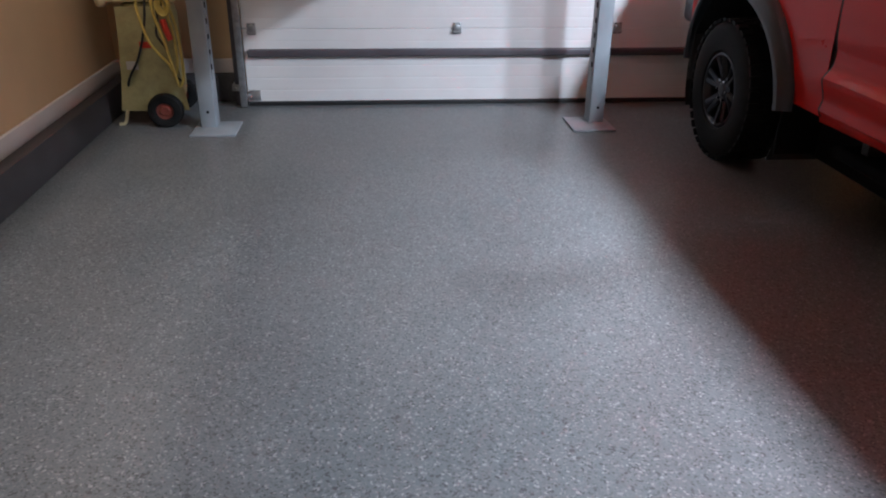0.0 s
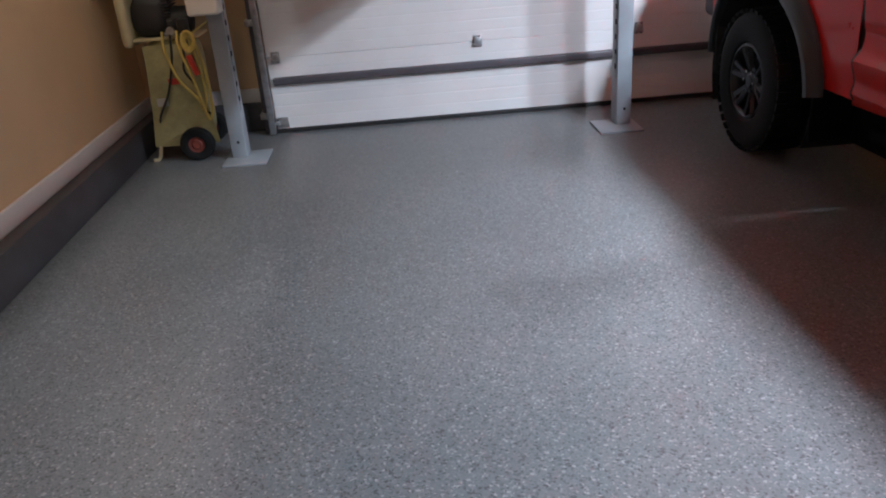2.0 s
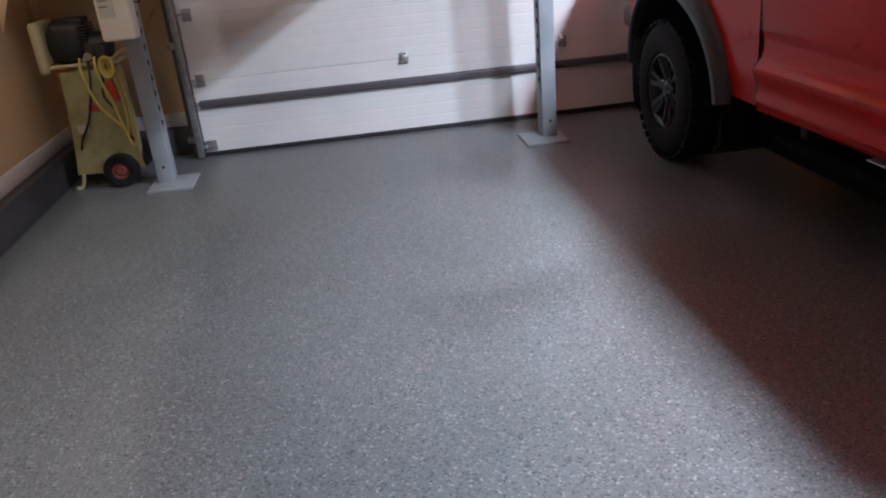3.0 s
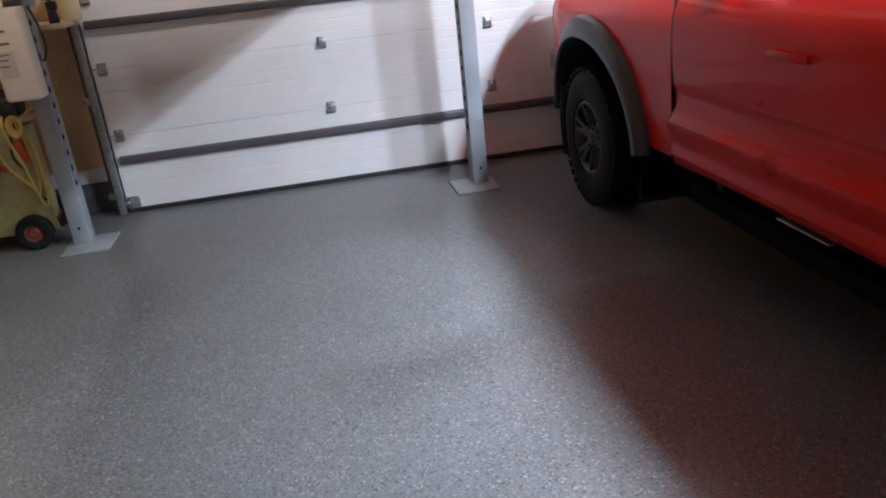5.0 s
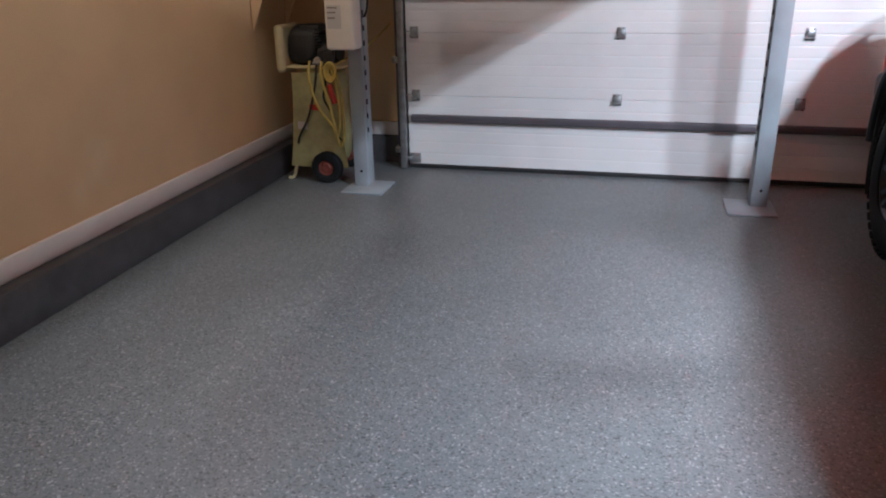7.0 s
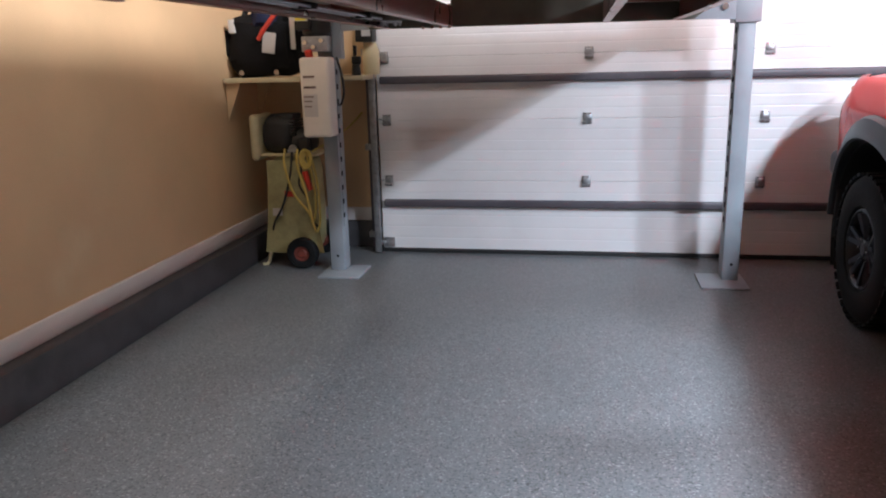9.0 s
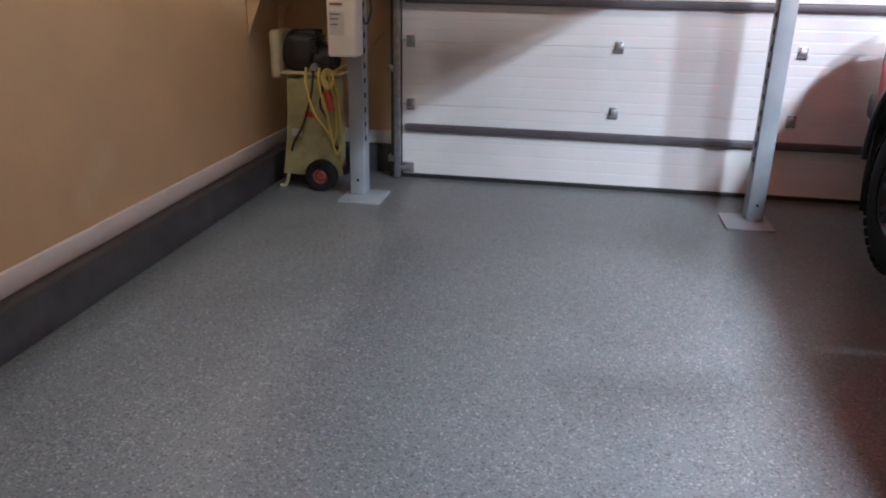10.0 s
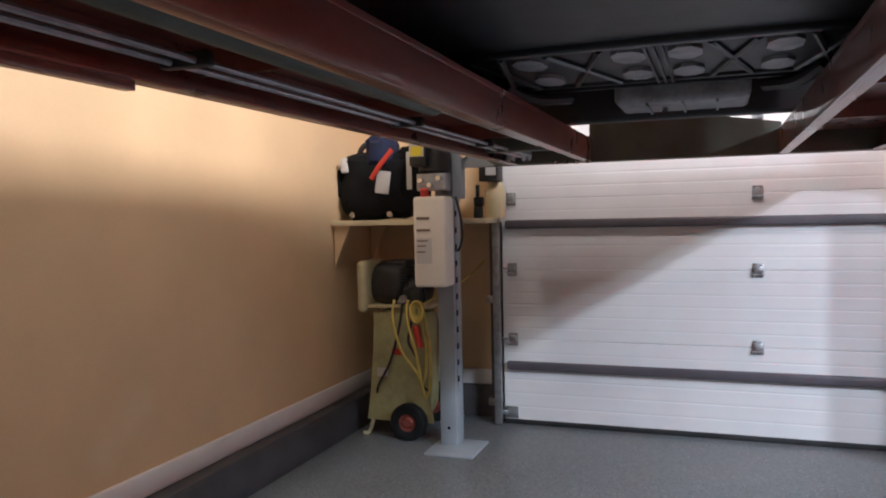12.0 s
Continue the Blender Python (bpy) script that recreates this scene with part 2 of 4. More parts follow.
def smooth_line(pts, n):
    """n points a stretch on a Catmull-Rom curve through pts."""
    p = [Vector(q) for q in pts]
    p = [p[0] * 2 - p[1]] + p + [p[-1] * 2 - p[-2]]
    out = []
    for i in range(1, len(p) - 2):
        for k in range(n):
            t = k / n
            out.append(0.5 * (2 * p[i] + (p[i + 1] - p[i - 1]) * t + (2 * p[i - 1] - 5 * p[i] + 4 * p[i + 1] - p[i + 2]) * t * t
                              + (3 * p[i] - p[i - 1] - 3 * p[i + 1] + p[i + 2]) * t ** 3))
    out.append(p[-2])
    return out


def hose(pts, r, n=6, seg=8, bm=None):
    b = bm or bmesh.new()
    line = smooth_line(pts, n)
    prev, up = None, Vector((0.3, 0.2, 1)).normalized()
    rings = []
    for i, q in enumerate(line):
        d = (line[min(i + 1, len(line) - 1)] - line[max(i - 1, 0)]).normalized()
        side = d.cross(up)
        if side.length < 1e-3:
            side = d.cross(Vector((1, 0, 0)))
        side.normalize()
        up = side.cross(d).normalized()
        rings.append([b.verts.new(q + r * (math.cos(2 * math.pi * k / seg) * side + math.sin(2 * math.pi * k / seg) * up)) for k in range(seg)])
    for a, c in zip(rings, rings[1:]):
        for k in range(seg):
            b.faces.new((a[k], a[(k + 1) % seg], c[(k + 1) % seg], c[k]))
    b.faces.new(rings[0][::-1])
    b.faces.new(rings[-1])
    return b


def lerp_table(table, x):
    for (a, p), (c, q) in zip(table, table[1:]):
        if x <= c:
            return p + (q - p) * max(0.0, (x - a) / (c - a))
    return table[-1][1]


def place(ob, by, size=(1, 1, 1)):
    """Sets a finished thing to its spot: moved by a vector, grown about its base."""
    ob.location = Vector(ob.location) + Vector(by)
    ob.scale = size


# ---------------- the garage ----------------
WX, EX, DY, BY, CZ = -1.62, 5.3, 7.35, -2.6, 3.6     # left wall, right wall, door wall, back wall, ceiling
DOOR_Y = 7.2                                          # back of the door leaf, which stands inside the wall
DX0, DX1, DZ = -0.60, 4.30, 2.45                      # door opening
single("floor", box(WX - 0.2, EX + 0.2, BY - 0.2, DY + 0.5, -0.15, 0), M_FLOOR, "glossy grey epoxy floor with scattered paint flakes", "floor", kind="structure")
single("wall_west", box(WX - 0.2, WX, BY - 0.2, DY + 0.2, 0, CZ), M_WALL, "long beige painted garage wall", "wall", kind="structure")
# unseen wall, set close to keep lamp light off the floor beneath the truck
single("wall_east", box(EX, EX + 0.2, BY - 0.2, DY + 0.2, 0, CZ), M_WALL, "beige painted garage wall", "wall", kind="structure")
single("wall_south", box(WX, EX, BY - 0.2, BY, 0, CZ), M_WALL, "beige painted back wall", "wall", kind="structure")
bm = box(WX, DX0, DY, DY + 0.2, 0, CZ)
box(DX1, EX, DY, DY + 0.2, 0, CZ, bm=bm)
box(DX0, DX1, DY, DY + 0.2, DZ, CZ, bm=bm)
single("wall_north", bm, M_WALL, "beige painted wall round the garage door", "wall", kind="structure")
single("ceiling", box(WX - 0.4, EX + 0.2, BY - 0.2, DY + 0.2, CZ, CZ + 0.15), M_CEIL, "pale painted garage ceiling", "ceiling", kind="structure")


def skirting(tag, bm):
    single("baseboard_" + tag, bm, M_CURB, "dark charcoal painted concrete curb along the wall", "baseboard", kind="structure")


skirting("west", box(WX, WX + 0.112, BY, DY, 0, 0.228, 0.008))
skirting("north", box(WX + 0.112, DX0 - 0.08, DY - 0.06, DY, 0, 0.228, 0.006))
single("trim_west", box(WX, WX + 0.028, BY, DY, 0.228, 0.342, 0.010), M_TRIM, "white painted trim board above the curb", "trim", kind="structure")
single("trim_north", box(WX + 0.028, DX0 - 0.08, DY - 0.024, DY, 0.228, 0.342, 0.010), M_TRIM, "white painted trim board above the curb", "trim", kind="structure")

# the sectional door: ribbed sections, struts, hinges, tracks
door = thing("door_1", ((DX0 + DX1) / 2, DOOR_Y, 0), "closed white ribbed sectional garage door", "garage door", kind="structure")
JOINTS = [0.03, 0.60, 1.09, 1.58, 2.07, 2.47]
DF = DOOR_Y - 0.04                                        # face of the sections


def section(z0, z1):
    """One insulated section with shallow grooves across it."""
    n = 6
    prof = []
    for k in range(n):
        a, b = z0 + (z1 - z0) * k / n, z0 + (z1 - z0) * (k + 1) / n
        prof += [(a + 0.001, 0.0012), (a + 0.008, 0.0), (b - 0.008, 0.0), (b - 0.001, 0.0012)]
    prof[0], prof[-1] = (z0 + 0.001, 0.0014), (z1 - 0.001, 0.0014)
    b = bmesh.new()
    xs = (DX0 + 0.02, DX1 - 0.02)
    fr = [[b.verts.new((x, DF + d, z)) for z, d in prof] for x in xs]
    bk = [[b.verts.new((x, DF + 0.05, z)) for z in (z0 + 0.001, z1 - 0.001)] for x in xs]
    for j in range(len(prof) - 1):
        b.faces.new((fr[0][j], fr[1][j], fr[1][j + 1], fr[0][j + 1]))
    b.faces.new((bk[0][0], bk[0][1], bk[1][1], bk[1][0]))
    b.faces.new((fr[0][0], bk[0][0], bk[1][0], fr[1][0]))
    b.faces.new((fr[0][-1], fr[1][-1], bk[1][1], bk[0][1]))
    for s in (0, 1):
        b.faces.new(fr[s] + bk[s][::-1])
    return b


for a, b in zip(JOINTS, JOINTS[1:]):
    part("panel", section(a, b), M_DOOR, door, smooth=False)
part("bottom_seal", box(DX0 + 0.02, DX1 - 0.02, DF - 0.012, DF + 0.045, 0.0, 0.034, 0.006), M_SEAL, door, "black rubber bottom seal")
for z in (0.42, 1.405, 2.2):
    b = box(DX0 + 0.05, DX1 - 0.05, DF - 0.05, DF - 0.004, z - 0.03, z + 0.03, 0.014, 3)
    part("strut", b, M_STRUT, door, "dark grey steel strut across the door")


def hinge(x, z, end=False):
    """A stamped hinge: two leaves, a knuckle and screw heads; end hinges carry a roller."""
    w = 0.034
    b = box(x - w, x + w, DF - 0.006, DF - 0.001, z - 0.045, z + 0.045, 0.002)
    box(x - w * 0.75, x + w * 0.75, DF - 0.03, DF - 0.006, z - 0.018, z + 0.030, 0.006, bm=b)
    cyl((x - w, DF - 0.022, z - 0.024), (x + w, DF - 0.022, z - 0.024), 0.008, seg=10, bm=b)
    h = part("hinge", b, M_GALV, door, "galvanised steel hinge")
    bb = bmesh.new()
    for dx in (-0.018, 0.018):
        for dz in (-0.036, 0.036):
            cyl((x + dx, DF - 0.004, z + dz), (x + dx, DF - 0.013, z + dz), 0.006, seg=6, bm=bb)
    part("screw_heads", bb, M_NUT, h)
    if end:
        b = cyl((x - 0.03, DF - 0.04, z + 0.01), (x - 0.10, DF - 0.04, z + 0.01), 0.006, seg=8)
        cyl((x - 0.085, DF - 0.04, z + 0.01), (x - 0.105, DF - 0.04, z + 0.01), 0.02, seg=14, bm=b)
        part("roller", b, M_GALV, h)


for z in JOINTS[1:-1]:
    hinge(DX0 + 0.09, z, True)
    for x in (1.08, 2.37, 3.3):
        hinge(x, z)
    hinge(DX1 - 0.09, z)
# bottom bracket with roller at the track's foot
b = box(DX0 + 0.03, DX0 + 0.12, DF - 0.012, DF - 0.001, 0.045, 0.125, 0.003)
box(DX0 - 0.02, DX0 + 0.05, DF - 0.05, DF - 0.012, 0.07, 0.10, 0.006, bm=b)
part("bottom_bracket", b, M_GALV, door, "galvanised bottom bracket with roller")


def track(x, s):
    """Vertical roller track of folded steel with wall brackets; s: side on which it opens."""
    b = box(x, x + 0.012 * s, DOOR_Y - 0.12, DOOR_Y - 0.004, 0.01, 2.6, 0.002)
    box(x, x + 0.05 * s, DOOR_Y - 0.125, DOOR_Y - 0.117, 0.01, 2.6, 0.002, bm=b)
    box(x + 0.043 * s, x + 0.05 * s, DOOR_Y - 0.117, DOOR_Y - 0.09, 0.01, 2.6, 0.002, bm=b)
    t = tagged(part("door_track", b, M_GALV), "galvanised steel roller track beside the garage door", "door track", "door tracks")
    for z in (0.12, 0.85, 1.6, 2.3):
        k = box(x - 0.07 * s, x, DOOR_Y - 0.05, DY - 0.002, z, z + 0.05, 0.004)
        cyl((x - 0.04 * s, DOOR_Y - 0.05, z + 0.025), (x - 0.04 * s, DOOR_Y - 0.075, z + 0.025), 0.009, seg=6, bm=k)
        part("bracket", k, M_GALV, t)


track(DX0 - 0.03, 1)
track(DX1 + 0.03, -1)
single("trim_door", box(DX0 - 0.078, DX0 - 0.036, DOOR_Y - 0.03, DY, 0, 2.6, 0.004), M_STRUT, "narrow dark jamb strip beside the door track", "trim", kind="structure")

# ceiling fixtures that light the place; the one along the wall is added fill
def fixture(at, sx, sy, glow_mat, drop):
    x, y, z = at
    f = thing("ceiling_light", (x, y, z), "unseen white enamelled shop light hung under the ceiling, lit", "lamp", "ceiling lights")
    part("housing", box(x - sx / 2 - 0.04, x + sx / 2 + 0.04, y - sy / 2 - 0.04, y + sy / 2 + 0.04, z + 0.03, z + 0.075, 0.01), M_TRIM, f)
    part("diffuser", box(x - sx / 2, x + sx / 2, y - sy / 2, y + sy / 2, z + 0.008, z + 0.026, 0.004), glow_mat, f, "glowing diffuser")
    if drop:
        part("hanger", cyl((x, y, z + 0.075), (x, y, CZ), 0.008, seg=8), M_GALV, f, "thin steel hanger")


fixture(SHOP_LAMP, 0.15, 0.9, M_GLOWC, True)
fixture(DOOR_LAMP, 0.2, 0.2, M_GLOWC, True)
fixture(LIFT_LAMP, 0.25, 1.4, M_GLOWW, False)
# housing made up for the added fill along the wall
fixture(WALL_FILL, 0.15, 3.2, M_GLOWW, False)

# ---------------- the four-post lift ----------------
lift = thing("car_lift", (0.65, 4.0, 0), "four-post car lift with grey-blue posts and raised oxide-red runways", "car lift")
PL, PR, PY, PY2, RZ = -0.772, 2.075, 6.575, 1.6, 1.775


def post(x, y, s):
    """One post with base plate, anchor hole and slotted ladder; s: +1 where the ladder faces +x."""
    p = part("post", box(x - 0.055, x + 0.055, y - 0.075, y + 0.075, 0.012, 2.25, 0.008), M_POST, lift)
    part("base_plate", box(min(x - 0.1 * s, x + 0.215 * s), max(x - 0.1 * s, x + 0.215 * s), y - 0.265, y + 0.09, 0, 0.014, 0.003), M_POST, p, "grey steel base plate on the floor")
    part("foot_hole", cyl((x + 0.004, y - 0.0765, 0.127), (x + 0.004, y - 0.070, 0.127), 0.010, seg=12), M_SHADE, p)
    x1 = x + 0.055 * s
    part("ladder", box(x1, x1 + 0.006 * s, y - 0.045, y + 0.03, 0.35, 2.2, 0.002), M_POST, p, "slotted safety ladder along the post")
    for k in range(17):
        z = 0.42 + 0.105 * k
        part("slot", box(x1 + 0.004 * s, x1 + 0.0075 * s, y - 0.046, y - 0.02, z, z + 0.036), M_SHADE, p)


for x, s in ((PL, 1), (PR, -1)):
    for y in (PY, PY2):
        post(x, y, s)
# cross beams with end sleeves
for y in (PY, PY2):
    c = part("cross_beam", box(PL + 0.08, PR - 0.08, y - 0.06, y + 0.06, RZ + 0.0, RZ + 0.15, 0.008), M_OLIVE, lift, "dull grey steel cross beam")
    if y == PY:
        b = bmesh.new()
        rim = [(0.14, 0.0), (1.17, 0.0), (1.17, 0.17), (0.62, 0.26), (0.14, 0.26)]
        fr = [b.verts.new((u, y - 0.075, RZ + w)) for u, w in rim]
        bk = [b.verts.new((u, y - 0.062, RZ + w)) for u, w in rim]
        b.faces.new(fr), b.faces.new(bk)
        for k in range(5):
            b.faces.new((fr[k], fr[(k + 1) % 5], bk[(k + 1) % 5], bk[k]))
        part("stop_plate", b, M_OLIVE, c, "stained dark wheel-stop plate", smooth=False)
    for x, s in ((PL, 1), (PR, -1)):
        part("sleeve", box(x - 0.08, x + 0.08, y - 0.1, y + 0.1, RZ - 0.03, RZ + 0.30, 0.006), M_POST, c, "grey sleeve round the post")
        b = bmesh.new()
        y0 = y - 0.09
        g = [b.verts.new((x + s * u, y0, RZ + w)) for u, w in ((0.08, -0.012), (0.34, -0.002), (0.08, 0.18))]
        h = [b.verts.new((x + s * u, y0 - 0.012, RZ + w)) for u, w in ((0.08, -0.012), (0.34, -0.002), (0.08, 0.18))]
        b.faces.new(g), b.faces.new(h)
        for i in range(3):
            b.faces.new((g[i], g[(i + 1) % 3], h[(i + 1) % 3], h[i]))
        part("gusset", b, M_POST, c, smooth=False)
        part("pulley_bolt", cyl((x + s * 0.15, y - 0.10, RZ + 0.07), (x + s * 0.15, y - 0.125, RZ + 0.07), 0.022, seg=6), M_NUT, c, "bright hex bolt")


def runway(x0, x1, outer):
    """A channel-shaped runway, open below, with lips; outer: the sign of its outer side."""
    y0, y1 = PY2 - 0.35, PY - 0.02
    r = part("runway", box(x0, x1, y0, y1, RZ + 0.115, RZ + 0.135, 0.003), M_MAROON, lift, "raised oxide-red steel runway")
    for xa, xb in ((x0, x0 + 0.012), (x1 - 0.012, x1)):
        part("side_flange", box(xa, xb, y0, y1, RZ, RZ + 0.115, 0.002), M_MAROON, r)
    for xa, xb in ((x0 + 0.012, x0 + 0.05), (x1 - 0.05, x1 - 0.012)):
        part("lip", box(xa, xb, y0, y1, RZ, RZ + 0.009, 0.002), M_MAROON, r)
    for k in range(5):
        y = y0 + 0.5 + k * 0.9
        part("stiffener", box(x0 + 0.012, x1 - 0.012, y, y + 0.012, RZ + 0.05, RZ + 0.115), M_MAROON, r)
    return r


rl = runway(-0.35, 0.15, -1)
rr = runway(1.16, 1.66, 1)
# lift cylinder, rod and cables under the runway
part("hydraulic_cylinder", cyl((0.0, 2.3, RZ + 0.055), (0.0, 4.27, RZ + 0.055), 0.04, seg=20, bevel=0.006), M_OLIVE, rl, "grey hydraulic cylinder")
part("piston_rod", cyl((0.0, 4.27, RZ + 0.055), (0.0, 5.78, RZ + 0.055), 0.018, seg=14), M_GALV, rl, "bright steel piston rod")
for x in (-0.22, -0.16):
    part("lift_cable", cyl((x, 2.2, RZ + 0.03), (x, 6.28, RZ + 0.03), 0.008, seg=8), M_GALV, rl, "steel lift cable")
for x in (-0.28, -0.19, 0.10):
    part("sheave", lathe([(0, -0.02), (0.05, -0.02), (0.05, -0.012), (0.038, 0.0), (0.05, 0.012), (0.05, 0.02), (0, 0.02)], (x, 6.3, RZ + 0.055), "x", 24), M_ALU, rl, "bright cable sheave")
for k in range(4):
    part("flange_bolt", cyl((-0.05 + 0.06 * k, 6.47, RZ - 0.012), (-0.05 + 0.06 * k, 6.47, RZ + 0.008), 0.012, seg=6), M_NUT, rl)
for y in (2.4, 3.3, 4.5, 5.4):
    part("line_clip", box(-0.25, -0.13, y, y + 0.03, RZ + 0.018, RZ + 0.05, 0.004), M_BLACK, rl)
part("hydraulic_line", hose([(0.09, 1.9, RZ + 0.09), (0.10, 3.3, RZ + 0.085), (0.09, 4.7, RZ + 0.08), (0.02, 5.55, RZ + 0.09), (-0.23, 6.15, RZ + 0.06), (-0.34, 6.36, RZ + 0.03)], 0.009, 8), M_BLACK, rl, "black hydraulic line")
part("pull_bar", box(-0.28, 0.10, 5.76, 5.84, RZ + 0.02, RZ + 0.09, 0.006), M_OLIVE, rl)
part("cable_guide", box(-0.338, -0.31, PY2 - 0.3, 3.3, RZ - 0.022, RZ, 0.002), M_MAROON, rl)

# hydraulic power unit on the post
pu = thing("power_unit", (-0.70, 5.95, 1.0), "power unit with white oil tank and black motor", "power unit")
tank = part("oil_tank", box(-0.775, -0.595, 5.89, 6.05, 1.03, 1.565, 0.02, 4), M_TANK, pu, "white plastic oil tank")
part("filler_cap", cyl((-0.715, 5.93, 1.555), (-0.715, 5.905, 1.61), 0.022, seg=16, bevel=0.004), M_REDP, tank, "red filler cap")
part("sticker", box(-0.757, -0.672, 5.886, 5.889, 1.17, 1.32), M_LABEL, tank, "white sticker")
for k, (z, w) in enumerate(((1.43, 0.07), (1.36, 0.075), (1.30, 0.06), (1.27, 0.05), (1.235, 0.045))):
    part("print_bar", box(-0.752, -0.752 + w, 5.883, 5.8855, z, z + (0.014 if k < 2 else 0.008)), M_INK, tank, "dark printed bar")
part("valve_block", box(-0.76, -0.60, 5.92, 6.03, 1.60, 1.70, 0.006), M_ALU, pu, "cast aluminium valve block")
for x, z in ((-0.73, 1.66), (-0.68, 1.63), (-0.63, 1.67)):
    part("valve_fitting", cyl((x, 5.92, z), (x, 5.885, z), 0.014, seg=10), M_NUT, pu)
part("motor", lathe([(0, 1.70), (0.07, 1.70), (0.085, 1.72), (0.085, 1.93), (0.075, 1.955), (0, 1.955)], (-0.68, 5.99, 0), "z", 28), M_BLACK, pu, "black electric motor")
part("motor_box", box(-0.775, -0.685, 5.85, 5.93, 1.74, 1.92, 0.008), M_BLACK, pu)
part("warning_label", box(-0.772, -0.692, 5.8465, 5.8495, 1.795, 1.89), M_LABEL, pu, "white warning label")
part("warning_square", box(-0.764, -0.70, 5.843, 5.846, 1.80, 1.855), M_YEL, pu, "yellow square on the label")
part("bracket", box(-0.70, -0.55, 6.05, 6.125, 1.55, 1.9, 0.004), M_POST, pu)
part("power_cord", hose([(-0.57, 6.0, 1.56), (-0.54, 5.98, 1.45), (-0.53, 5.98, 1.33), (-0.555, 6.0, 1.25), (-0.59, 6.06, 1.24)], 0.007), M_BLACK, pu, "black power cord")

place(pu, (-0.112, 0.40, 0.012), (1.17, 1, 1.03))

# ---------------- the pickup truck ----------------
TXC, WY, WZ, WR = 3.635, 5.27, 0.43, 0.44             # centre line, front wheel, hub height, tyre radius
RWY = 1.55
truck = thing("pickup_truck", (TXC, 3.3, 0), "glossy red off-road pickup truck with grey wheel flares, parked", "pickup truck")
OFF = [(0.54, 1.0), (0.575, 1.04), (0.60, 1.052), (0.62, 1.048), (0.65, 1.038), (0.70, 1.05), (0.745, 1.067), (0.762, 1.067), (0.80, 1.038), (0.83, 1.026),
       (0.90, 1.024), (0.925, 1.033), (0.95, 1.037), (1.05, 1.047), (1.18, 1.05), (1.26, 1.042), (1.32, 1.022), (1.36, 0.985), (1.385, 0.94)]


OFF_FENDER = [(0.54, 1.02), (0.70, 1.04), (0.90, 1.046), (1.10, 1.05), (1.19, 1.046), (1.225, 1.03), (1.36, 0.972), (1.385, 0.945)]


def side_x(s, y, z):
    o = lerp_table(OFF_FENDER if y > 4.14 else OFF, z)
    if y > 5.75:
        o -= 0.20 * ((y - 5.75) / 0.55) ** 2
    return TXC - s * o


REAR = 1.33                                           # how far the wheel arches stretch to the rear


def skin(s, y0, y1, z0, z1, cut=None, ny=10, nz=26, inset=0.0):
    """A body panel on side s; cut: centre and radius of a wheel arch in it."""
    def at(u, v):
        y = y0 + (y1 - y0) * u
        lo = z0
        if cut and -cut[1] * REAR < y - cut[0] < cut[1]:
            lo = max(z0, WZ + math.sqrt(cut[1] ** 2 - ((y - cut[0]) * (1.0 if y > cut[0] else 1 / REAR)) ** 2))
        z = lo + (z1 - lo) * v
        return (side_x(s, y, z) + s * inset, y, z)
    return grid(ny, nz, at, thick=0.004)


def flare(s, yc, inner=0.588):
    """A moulded wheel-arch flare: wide over the wheel, narrower down its legs."""
    def at(u, v):
        a = math.radians(6 + 168 * u)
        w = math.sin(max(0.0, min(math.pi, a)))
        r1 = inner + 0.055 + 0.08 * w ** 1.4
        sec = [(r1, 1.035), (r1 - 0.004, 1.062), (r1 - 0.02, 1.085), (inner + 0.035, 1.112), (inner + 0.012, 1.115), (inner, 1.102), (inner - 0.008, 1.05), (inner - 0.004, 1.0)]
        k = v * (len(sec) - 1)
        i = min(int(k), len(sec) - 2)
        r, o = [p + (q - p) * (k - i) for p, q in zip(sec[i], sec[i + 1])]
        z = WZ + 0.02 + r * math.sin(a) * 1.03
        o -= 0.05 * max(0.0, math.cos(a)) ** 3
        return (TXC - s * o, yc + r * math.cos(a) * (1.02 if math.cos(a) > 0 else REAR + 0.02), z)
    return grid(44, 15, at, thick=0.004)


